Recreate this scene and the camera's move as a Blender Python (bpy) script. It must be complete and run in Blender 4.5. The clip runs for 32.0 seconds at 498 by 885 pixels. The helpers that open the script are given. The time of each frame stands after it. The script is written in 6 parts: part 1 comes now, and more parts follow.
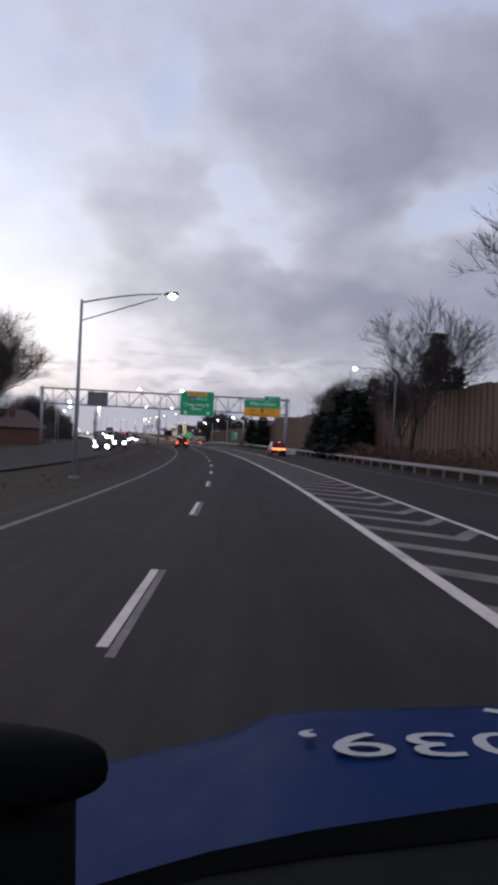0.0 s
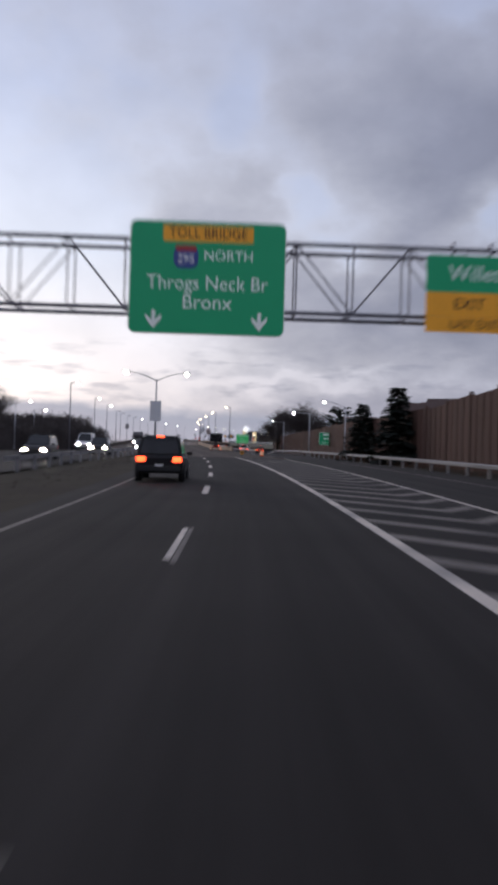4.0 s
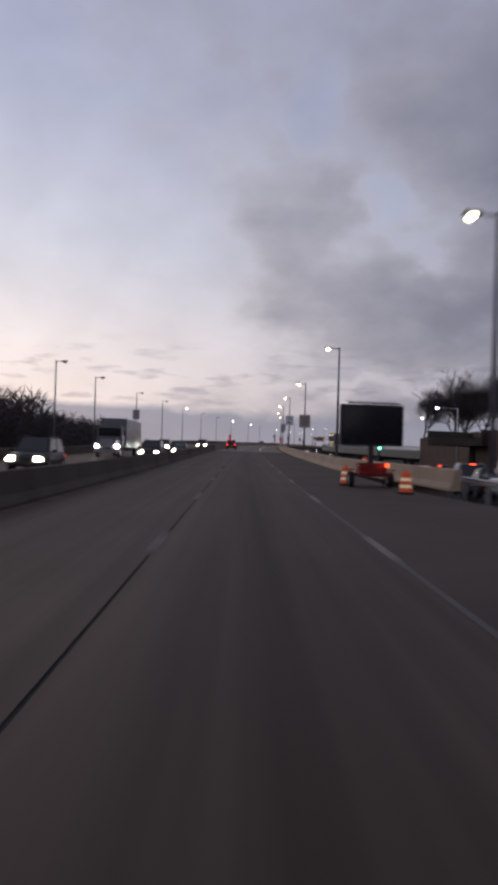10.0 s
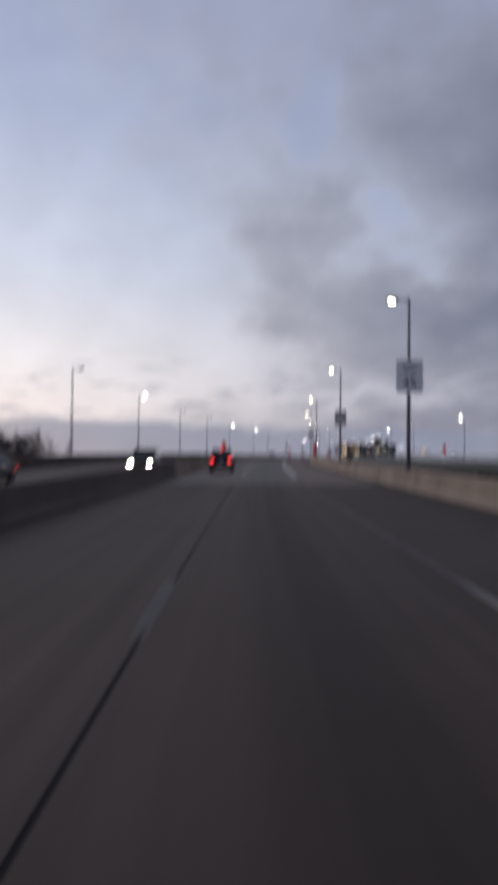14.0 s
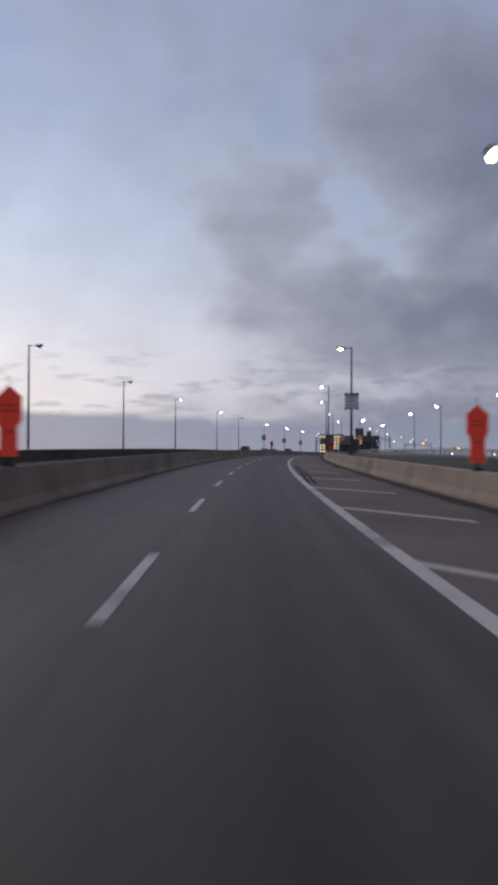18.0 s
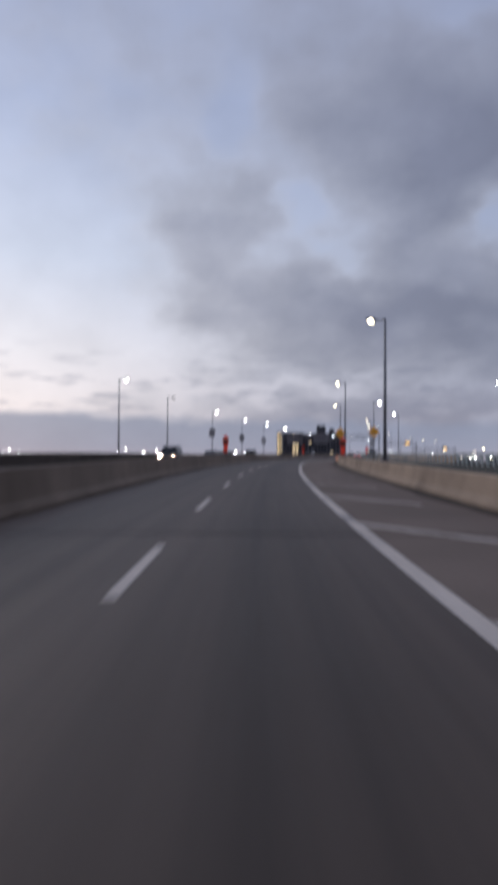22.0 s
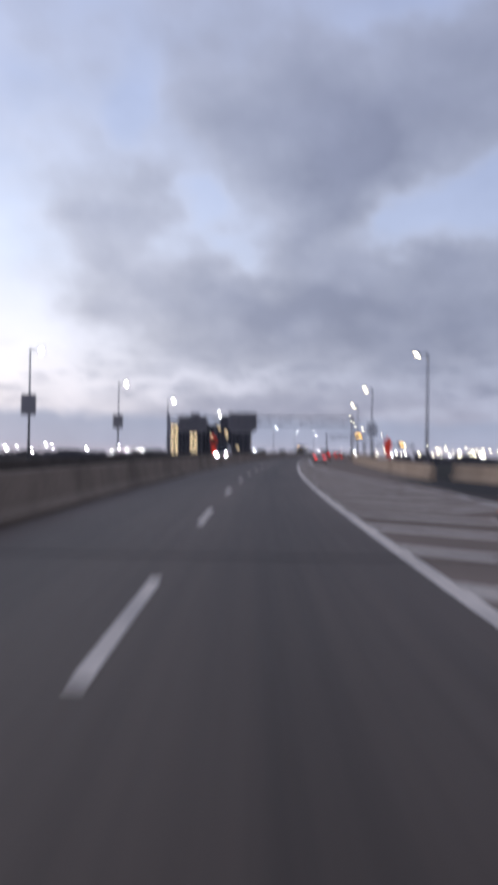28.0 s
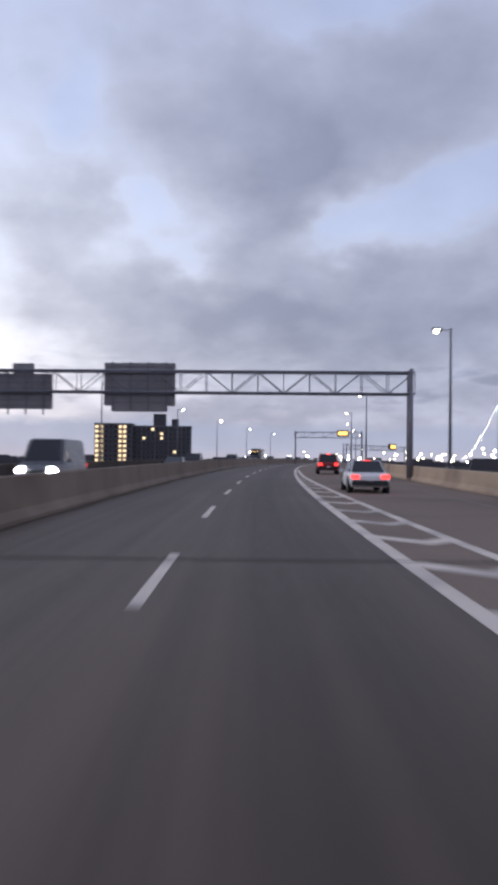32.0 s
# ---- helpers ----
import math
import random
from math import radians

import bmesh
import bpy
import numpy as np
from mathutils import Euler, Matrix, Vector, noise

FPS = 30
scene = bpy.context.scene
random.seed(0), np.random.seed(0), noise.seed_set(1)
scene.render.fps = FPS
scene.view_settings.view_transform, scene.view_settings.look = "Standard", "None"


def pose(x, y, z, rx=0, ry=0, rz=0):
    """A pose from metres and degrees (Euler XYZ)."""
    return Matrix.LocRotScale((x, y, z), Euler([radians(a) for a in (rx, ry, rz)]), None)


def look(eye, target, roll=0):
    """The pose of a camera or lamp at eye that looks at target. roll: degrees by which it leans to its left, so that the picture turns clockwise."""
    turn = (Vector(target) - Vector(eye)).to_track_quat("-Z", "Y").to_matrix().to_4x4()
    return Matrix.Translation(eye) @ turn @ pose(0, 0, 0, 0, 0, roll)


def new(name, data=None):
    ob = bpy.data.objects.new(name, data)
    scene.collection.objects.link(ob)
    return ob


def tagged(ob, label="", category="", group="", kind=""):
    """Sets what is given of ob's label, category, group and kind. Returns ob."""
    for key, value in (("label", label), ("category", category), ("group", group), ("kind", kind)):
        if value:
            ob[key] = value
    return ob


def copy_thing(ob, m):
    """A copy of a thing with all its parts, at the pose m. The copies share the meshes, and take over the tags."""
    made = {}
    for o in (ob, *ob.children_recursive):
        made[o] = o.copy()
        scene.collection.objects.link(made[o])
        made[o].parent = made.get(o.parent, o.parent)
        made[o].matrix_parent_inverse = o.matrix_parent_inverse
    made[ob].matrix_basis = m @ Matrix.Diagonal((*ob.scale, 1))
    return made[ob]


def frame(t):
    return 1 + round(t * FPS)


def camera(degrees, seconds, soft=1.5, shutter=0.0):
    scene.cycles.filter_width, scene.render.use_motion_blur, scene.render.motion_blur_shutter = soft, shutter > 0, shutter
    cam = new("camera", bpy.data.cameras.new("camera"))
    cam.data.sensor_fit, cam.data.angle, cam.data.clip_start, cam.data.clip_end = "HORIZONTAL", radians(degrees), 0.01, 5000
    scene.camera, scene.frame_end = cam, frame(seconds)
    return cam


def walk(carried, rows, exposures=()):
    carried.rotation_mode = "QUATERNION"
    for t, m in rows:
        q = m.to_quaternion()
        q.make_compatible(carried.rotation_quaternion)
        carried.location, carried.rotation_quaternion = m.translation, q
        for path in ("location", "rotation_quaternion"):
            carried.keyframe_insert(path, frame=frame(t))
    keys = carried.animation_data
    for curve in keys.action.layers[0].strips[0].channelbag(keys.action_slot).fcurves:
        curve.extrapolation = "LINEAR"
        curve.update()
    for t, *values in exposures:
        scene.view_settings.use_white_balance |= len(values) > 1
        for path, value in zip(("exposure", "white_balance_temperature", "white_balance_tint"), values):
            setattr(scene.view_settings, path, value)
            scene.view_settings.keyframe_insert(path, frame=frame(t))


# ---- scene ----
# The carriageway's alignment: bend and rise (1e-4 per metre) every 50 m from -40 m.
BEND = [8.37, 8.31, 9.45, 11.25, 11.37, 1.69, -0.36, -1.35, -3.02, -5.00, -9.07, -9.82, -9.86, -10.59, -7.30, -8.22, -8.50, -8.47, -8.45, -8.44, -8.43]
RISE = [0.86, 1.12, 1.42, 0.51, -1.08, 0.08, 1.10, 0.76, 0.22, -0.29, -0.38, -0.60, -1.10, -0.73, 0.54, 1.27, 0.85, 0.53, 0.34, 0.23, 0.19]
DRIVE = [
    (0.0, -0.0, -0.79, -0.13, 0.31, 2.59),
    (1.0, 23.5, -0.97, -0.36, 0.17, 2.65),
    (2.0, 46.3, -0.92, -0.31, 0.27, 2.22),
    (3.0, 69.3, -0.81, 0.30, 0.24, 2.05),
    (3.5, 80.4, -0.80, 0.39, 0.09, 1.73),
    (4.0, 92.8, -0.81, 0.14, 0.02, 1.64),
    (4.5, 105.3, -0.82, -0.11, -0.04, 1.55),
    (5.0, 117.8, -0.83, -0.36, -0.10, 1.46),
    (5.5, 130.2, -0.84, -0.61, -0.16, 1.37),
    (6.0, 141.8, -0.74, -0.79, -0.19, 0.43),
    (6.5, 151.9, -0.54, -0.62, -0.22, -0.45),
    (7.0, 161.5, -0.33, -0.44, -0.26, -1.32),
    (7.4, 169.7, -0.33, -0.49, -0.24, -0.88),
    (8.0, 182.6, -0.33, -0.57, -0.22, -0.21),
    (8.6, 196.6, -0.33, -0.64, -0.20, 0.45),
    (9.0, 206.0, -0.29, 0.27, 1.20, 1.90),
    (10.0, 229.2, -0.50, -0.42, 0.26, 1.65),
    (11.0, 251.7, -0.51, -0.60, -0.10, 0.60),
    (12.0, 274.2, -0.66, -0.97, 0.02, 1.20),
    (13.0, 296.7, -0.73, -0.71, -0.17, 0.54),
    (14.0, 319.2, -0.87, 0.08, 0.73, 0.52),
    (14.5, 330.4, -0.98, -0.22, 0.39, 1.32),
    (15.0, 341.9, -0.96, -0.29, 0.39, 0.74),
    (15.5, 353.4, -0.94, -0.37, 0.39, 0.16),
    (16.0, 364.9, -0.92, -0.44, 0.39, -0.41),
    (16.5, 376.4, -0.91, -0.51, 0.39, -0.99),
    (17.0, 387.6, -0.76, -1.02, 0.33, 0.08),
    (18.0, 409.1, -0.46, -0.46, 0.12, 0.25),
    (19.0, 430.1, -0.17, -0.42, 0.55, -0.14),
    (20.0, 450.8, -0.16, -0.42, 0.31, -0.02),
    (21.0, 472.3, -0.23, 0.17, 0.59, 0.24),
    (22.0, 493.2, -0.30, -0.13, 0.27, 0.28),
    (23.0, 513.5, -0.32, -0.35, 0.14, -0.13),
    (24.0, 535.6, -0.44, -0.38, 0.29, 0.10),
    (25.0, 555.5, -0.55, -0.46, 0.33, 0.19),
    (26.0, 576.2, -0.56, -0.48, 0.36, -0.04),
    (26.5, 586.5, -0.56, -0.48, 0.37, -0.15),
    (27.0, 596.8, -0.57, -0.49, 0.39, -0.26),
    (27.5, 607.1, -0.57, -0.50, 0.40, -0.38),
    (28.0, 618.2, -0.65, -0.25, 0.57, 0.85),
    (29.0, 637.8, -0.54, 0.51, 1.02, 0.26),
    (30.0, 658.8, -0.66, -0.12, 0.63, 1.05),
    (31.0, 679.3, -0.78, -0.55, 0.58, 2.27),
    (32.0, 700.5, -0.63, -0.40, 0.87, 0.64),
]

STEP = 2.0
STATION = np.arange(-200, 1601, STEP)
knots = -40 + 50.0 * np.arange(len(BEND))
bend = np.interp(STATION, knots, np.array(BEND) * 1e-4) * np.interp(STATION, [900, 1020], [1, 0])
rise = np.interp(STATION, knots, np.array(RISE) * 1e-4) * np.interp(STATION, [640, 720], [1, 0])
ZERO = int(200 / STEP)


def summed(values):
    total = np.cumsum(values) * STEP
    return total - total[ZERO]


HEADING = summed(bend)
GRADE = summed(rise)
EASTING = summed(-np.sin(HEADING))
NORTHING = summed(np.cos(HEADING))
LEVEL = summed(np.where(STATION > 760, np.interp(STATION, [760, 900], [1, 0]) * GRADE, GRADE))


def heading(s):
    return float(np.interp(s, STATION, HEADING))


def at(s, lat=0.0, h=0.0):
    """The place at station s, lat metres right of our lane's middle and h over the carriageway."""
    a = heading(s)
    return Vector((float(np.interp(s, STATION, EASTING)) + lat * math.cos(a), float(np.interp(s, STATION, NORTHING)) + lat * math.sin(a), float(np.interp(s, STATION, LEVEL)) + h))


def on(s, lat=0.0, h=0.0, turn=0.0):
    """A pose there whose y runs along the road, turned by so many degrees."""
    return Matrix.Translation(at(s, lat, h)) @ Matrix.Rotation(heading(s) + radians(turn), 4, "Z")


# seconds, station, place in the lane, and turn, tilt and roll against the road
def drive_pose(s, c, turn, tilt, roll):
    eye = at(s, c, 1.65)
    a, b = heading(s) + radians(turn), float(np.interp(s, STATION, GRADE)) + radians(tilt)
    way = Vector((-math.sin(a) * math.cos(b), math.cos(a) * math.cos(b), math.sin(b)))
    return look(eye, eye + way * 10, roll)


EXPOSURE = [(0, 0.46, 6550, 10), (3.5, 0.32, 6450, 10), (7, 0.16, 6550, 10), (9, -0.08, 6600, 13), (10, -0.14, 6650, 14), (11, -0.14, 6250, 11), (13, -0.12, 6250, 11), (16, -0.18, 6150, 10), (19, -0.18, 6050, 10), (22, -0.02, 6150, 10), (24, 0.10, 6200, 10), (25, 0.20, 6500, 10), (28, 0.37, 6100, 10), (30, 0.46, 6150, 10), (32, 0.54, 6200, 10)]
# the road shakes the car: seconds, then turn, tilt and roll a thirtieth of a second before and after
JOLTS = [(8.0, -0.7, -1.7, 0.5, -0.7, 1.7, -0.5), (9.0, -0.16, -0.16, 0.4, 0.16, 0.16, -0.4), (11.0, -0.28, -0.42, 0, 0.28, 0.42, 0), (14.0, 0.08, -0.62, 0, -0.08, 0.62, 0),
         (17.0, -0.3, -0.12, 0, 0.3, 0.12, 0), (21.0, -0.15, -0.45, 0, 0.15, 0.45, 0), (22.0, 0, -0.36, 0, 0, 0.36, 0), (28.0, -0.15, -0.45, 0, 0.15, 0.45, 0), (29.0, -0.42, 0.42, 0, 0.42, 0.42, 0), (30.0, 0.1, -0.35, 0, -0.1, 0.35, 0)]
TIMES = [row[0] for row in DRIVE]


def drive_at(t, shake=(0, 0, 0)):
    """The pose between two rows of the drive, shaken by turn, tilt and roll."""
    s, c, *angles = (float(np.interp(t, TIMES, column)) for column in list(zip(*DRIVE))[1:])
    return drive_pose(s, c, *(a + b for a, b in zip(angles, shake)))


path = {frame(t): (t, drive_pose(*row)) for t, *row in DRIVE}
# the drive begins from a moment's rest
path[frame(1 / FPS)] = (1 / FPS, drive_pose(*DRIVE[0][1:]))
for t, *shake in JOLTS:
    for k, turned in ((-4, (0, 0, 0)), (-1, shake[:3]), (1, shake[3:]), (4, (0, 0, 0))):
        q = t + k / FPS
        path[frame(q)] = (q, drive_at(q, turned))
cam = camera(34.51, 32.0, soft=4.2, shutter=0.8)
walk(cam, [path[k] for k in sorted(path)], EXPOSURE)

# ---- sky and light ----
world = bpy.data.worlds.new("dusk_sky")
scene.world = world
world.use_nodes = True
wn, wl = world.node_tree.nodes, world.node_tree.links
wn.clear()


def wnode(kind, **values):
    n = wn.new(kind)
    for key, value in values.items():
        n.inputs[int(key[1:]) if key[0] == "_" else key].default_value = value
    return n


def wmath(op, a, b=None, clamp=False):
    n = wn.new("ShaderNodeMath")
    n.operation, n.use_clamp = op, clamp
    for i, v in enumerate((a, b)):
        if v is None:
            continue
        if isinstance(v, (int, float)):
            n.inputs[i].default_value = v
        else:
            wl.new(v, n.inputs[i])
    return n.outputs[0]


def wramp(fac, stops):
    n = wn.new("ShaderNodeValToRGB")
    while len(n.color_ramp.elements) < len(stops):
        n.color_ramp.elements.new(0.5)
    for e, (p, c) in zip(n.color_ramp.elements, stops):
        e.position, e.color = p, (*c, 1) if len(c) == 3 else c
    wl.new(fac, n.inputs[0])
    return n.outputs[0]


def wmix(fac, a, b):
    n = wn.new("ShaderNodeMix")
    n.data_type = "RGBA"
    for sock, v in ((n.inputs[0], fac), (n.inputs[6], a), (n.inputs[7], b)):
        if isinstance(v, (int, float)):
            sock.default_value = v
        elif isinstance(v, tuple):
            sock.default_value = (*v, 1)
        else:
            wl.new(v, sock)
    return n.outputs[2]


wc = wn.new("ShaderNodeTexCoord").outputs["Generated"]
wsep = wn.new("ShaderNodeSeparateXYZ")
wl.new(wc, wsep.inputs[0])
DX, DY, DZ = wsep.outputs
# bearing (degrees left of the road's first heading) and height (degrees) of a direction
BEARING = wmath("MULTIPLY", wmath("ARCTAN2", wmath("MULTIPLY", DX, -1.0), DY), 57.3)
HEIGHT = wmath("MULTIPLY", wmath("ARCSINE", DZ), 57.3)
up = wmath("MAXIMUM", wmath("ADD", DZ, 0.48), 0.10)
wcomb = wn.new("ShaderNodeCombineXYZ")
wl.new(wmath("DIVIDE", DX, up), wcomb.inputs[0])
wl.new(wmath("DIVIDE", DY, up), wcomb.inputs[1])
sheet = wcomb.outputs[0]


def wnoise(scale, detail, rough, vec, shift=(0, 0, 0), stretch=(1, 1, 1), turn=0.0):
    m = wn.new("ShaderNodeMapping")
    m.inputs["Location"].default_value, m.inputs["Scale"].default_value = shift, stretch
    m.inputs["Rotation"].default_value = (0, 0, turn)
    wl.new(vec, m.inputs[0])
    n = wnode("ShaderNodeTexNoise", Scale=scale, Detail=detail, Roughness=rough)
    wl.new(m.outputs[0], n.inputs["Vector"])
    return n.outputs[0]


def centred(n, k):
    return wmath("MULTIPLY", wmath("SUBTRACT", n, 0.5), k)


# wind-torn edges: bearing and height are pushed about before the banks are laid out
WB = wmath("ADD", BEARING, centred(wnoise(6.0, 4, 0.5, sheet, (1.7, 5.2, 0)), 9.0))
WH = wmath("ADD", HEIGHT, centred(wnoise(6.0, 4, 0.5, sheet, (8.1, 0.6, 0)), 7.5))


def bank_at(bearing, height, wide, tall, amount):
    x = wmath("DIVIDE", wmath("SUBTRACT", WB, bearing), wide)
    z = wmath("DIVIDE", wmath("SUBTRACT", WH, height), tall)
    r = wmath("ADD", wmath("MULTIPLY", x, x), wmath("MULTIPLY", z, z))
    return wmath("MULTIPLY", wmath("EXPONENT", wmath("MULTIPLY", r, -1.0)), amount)


cover = wmath("ADD", 0.36, centred(wnoise(3.6, 5, 0.5, sheet, (3.1, 0.4, 0)), 0.40))
cover = wmath("ADD", cover, centred(wnoise(10.0, 6, 0.55, sheet, (7.3, 2.2, 0)), 0.50))
# banks and gaps: bearing, height, width, depth, thickness
CLOUDS = (
    # the great cloud high ahead, with its hanging tip
    (-4.5, 24.5, 6, 5, 0.34), (-9.5, 20, 4.5, 3.6, 0.56), (-6.5, 16.6, 2.8, 2.2, 0.35), (-1, 21, 3.2, 3.6, 0.22), (2.5, 25.5, 2.0, 3.0, 0.10), (-14, 24, 6, 4.5, 0.30), (-13, 30, 6, 1.6, -0.30),
    # clear notches and slits round it
    (-12.5, 16.1, 2.4, 1.3, -0.42), (-18, 17.8, 5, 1.7, -0.45), (-23, 19.5, 4, 2, -0.28), (2.2, 16.7, 1.7, 1.2, -0.30), (-0.6, 14.8, 1.8, 1.0, -0.24), (-3, 13.3, 1.5, 0.9, -0.20), (6.5, 23.5, 2.0, 3.6, -0.30),
    # the ragged bank to its left and the long layer below
    (9, 15.7, 4, 3.2, 0.26), (5.5, 17.8, 2.8, 1.8, 0.22), (9, 20.5, 3, 3, 0.08), (-1, 9.2, 9, 2.8, 0.40), (-13, 9.5, 9, 3.2, 0.44), (6, 11.6, 5, 1.9, 0.26), (-6, 11.2, 5, 2.2, 0.20), (-23, 10.5, 6, 4, 0.30), (-15.5, 13.4, 4.5, 1.1, 0.32),
    # the light slit under it, and the pale west
    (0, 5.2, 6, 0.6, -0.22), (-5, 4.2, 8, 2.0, 0.22), (-20, 25, 5, 5, 0.25), (7, 4.6, 3, 0.6, -0.20), (20, 15, 7, 9, -0.30), (25, 8, 10, 5, -0.45), (17, 7, 6, 2.4, -0.28), (34, 20, 10, 14, -0.35), (-5, 2.9, 9, 0.9, 0.22), (17, 28, 6, 4, 0.06))
for row in CLOUDS:
    cover = wmath("ADD", cover, bank_at(*row))
veil = wramp(cover, [(0.14, (0, 0, 0)), (0.56, (1, 1, 1))])
core = wramp(cover, [(0.34, (0, 0, 0)), (0.66, (0.48, 0.48, 0.48)), (1.05, (0.86, 0.86, 0.86))])
high = wmath("MULTIPLY", DZ, 1.0, True)
# how far the direction lies towards the sunset, to the left of the road
SUNSET = radians(38)
west = wmath("ADD", wmath("MULTIPLY", DX, -math.sin(SUNSET)), wmath("MULTIPLY", DY, math.cos(SUNSET)))
glow = wmath("POWER", wmath("MAXIMUM", west, 0.0), 5.0)
nishita = wn.new("ShaderNodeTexSky")
nishita.sky_type, nishita.sun_disc = "NISHITA", False
nishita.sun_elevation, nishita.sun_rotation = radians(4.0), -SUNSET
clear_far = wramp(high, [(0.0, (0.342, 0.333, 0.405)), (0.05, (0.36, 0.378, 0.477)), (0.22, (0.369, 0.41, 0.54)), (0.38, (0.306, 0.347, 0.491)), (0.6, (0.297, 0.338, 0.486))])
clear_near = wramp(high, [(0.0, (0.63, 0.578, 0.609)), (0.06, (1.071, 0.945, 0.892)), (0.13, (1.008, 0.945, 0.935)), (0.24, (0.788, 0.819, 0.913)), (0.42, (0.567, 0.619, 0.788)), (0.7, (0.399, 0.462, 0.672))])
clear = wmix(glow, clear_far, clear_near)
lit_far = wramp(high, [(0.0, (0.324, 0.306, 0.369)), (0.10, (0.324, 0.333, 0.414)), (0.30, (0.36, 0.378, 0.464)), (0.45, (0.315, 0.333, 0.427)), (0.7, (0.324, 0.342, 0.436))])
lit_near = wramp(high, [(0.0, (0.504, 0.473, 0.525)), (0.12, (0.84, 0.798, 0.798)), (0.3, (0.714, 0.714, 0.777)), (0.6, (0.557, 0.567, 0.672))])
lit = wmix(glow, lit_far, lit_near)
dark_far = wramp(high, [(0.0, (0.18, 0.189, 0.261)), (0.10, (0.153, 0.167, 0.234)), (0.25, (0.171, 0.184, 0.257)), (0.45, (0.171, 0.183, 0.259)), (0.7, (0.216, 0.225, 0.306))])
dark_near = wramp(high, [(0.0, (0.30, 0.30, 0.38)), (0.12, (0.38, 0.38, 0.45)), (0.35, (0.34, 0.36, 0.45)), (0.7, (0.30, 0.32, 0.43))])
dark = wmix(glow, dark_far, dark_near)
sky = wmix(core, wmix(veil, clear, lit), dark)
# a low bank of cloud along the horizon with an uneven top, broken up to the right
edge = wnoise(5.0, 5, 0.55, wc, (1.0, 4.0, 0), (1, 1, 6))
bank_top = wmath("ADD", wmath("ADD", 0.027, wmath("MULTIPLY", glow, 0.018)), wmath("MULTIPLY", wmath("ADD", edge, wmath("MULTIPLY", wnoise(22.0, 4, 0.6, wc, (3.0, 7.0, 0), (1, 1, 2)), 0.9)), 0.020))
bank = wmath("MULTIPLY", wmath("SUBTRACT", bank_top, DZ), 85.0, True)
bank_tone = wramp(high, [(0.0, (0.37, 0.345, 0.40)), (0.014, (0.31, 0.325, 0.41)), (0.05, (0.27, 0.30, 0.395)), (0.10, (0.29, 0.32, 0.42))])
sky = wmix(wmath("MULTIPLY", bank, 0.85), sky, bank_tone)
# thin streaks just over the bank
streak = wramp(wnoise(15.0, 5, 0.5, wc, (2.0, 1.0, 3.0), (1, 1, 4.5)), [(0.54, (0, 0, 0)), (0.66, (1, 1, 1))])
low = wramp(high, [(0.045, (0, 0, 0)), (0.065, (1, 1, 1)), (0.105, (1, 1, 1)), (0.145, (0, 0, 0))])
sky = wmix(wmath("MULTIPLY", wmath("MULTIPLY", streak, low), 0.50), sky, dark)
# fine mottling of the cloud
mottle = wn.new("ShaderNodeVectorMath")
mottle.operation = "SCALE"
wl.new(sky, mottle.inputs[0])
wl.new(wmath("ADD", 1.0, centred(wnoise(13.0, 4, 0.5, wc, (4.0, 9.0, 0), (1, 1, 1.3)), 0.26)), mottle.inputs["Scale"])
sky = mottle.outputs[0]
both = wn.new("ShaderNodeMix")
both.data_type, both.blend_type = "RGBA", "ADD"
both.inputs[0].default_value = 0.003
wl.new(sky, both.inputs[6])
wl.new(nishita.outputs[0], both.inputs[7])
wbg = wnode("ShaderNodeBackground", Strength=1.0)
wl.new(both.outputs[2], wbg.inputs[0])
wl.new(wbg.outputs[0], wn.new("ShaderNodeOutputWorld").inputs[0])
sun = new("sun", bpy.data.lights.new("sun", "SUN"))
sun.data.energy, sun.data.angle, sun.data.color = 0.35, radians(25), (1.0, 0.86, 0.78)
sun.matrix_world = look((0, 0, 0), (math.sin(SUNSET), -math.cos(SUNSET), -0.16))

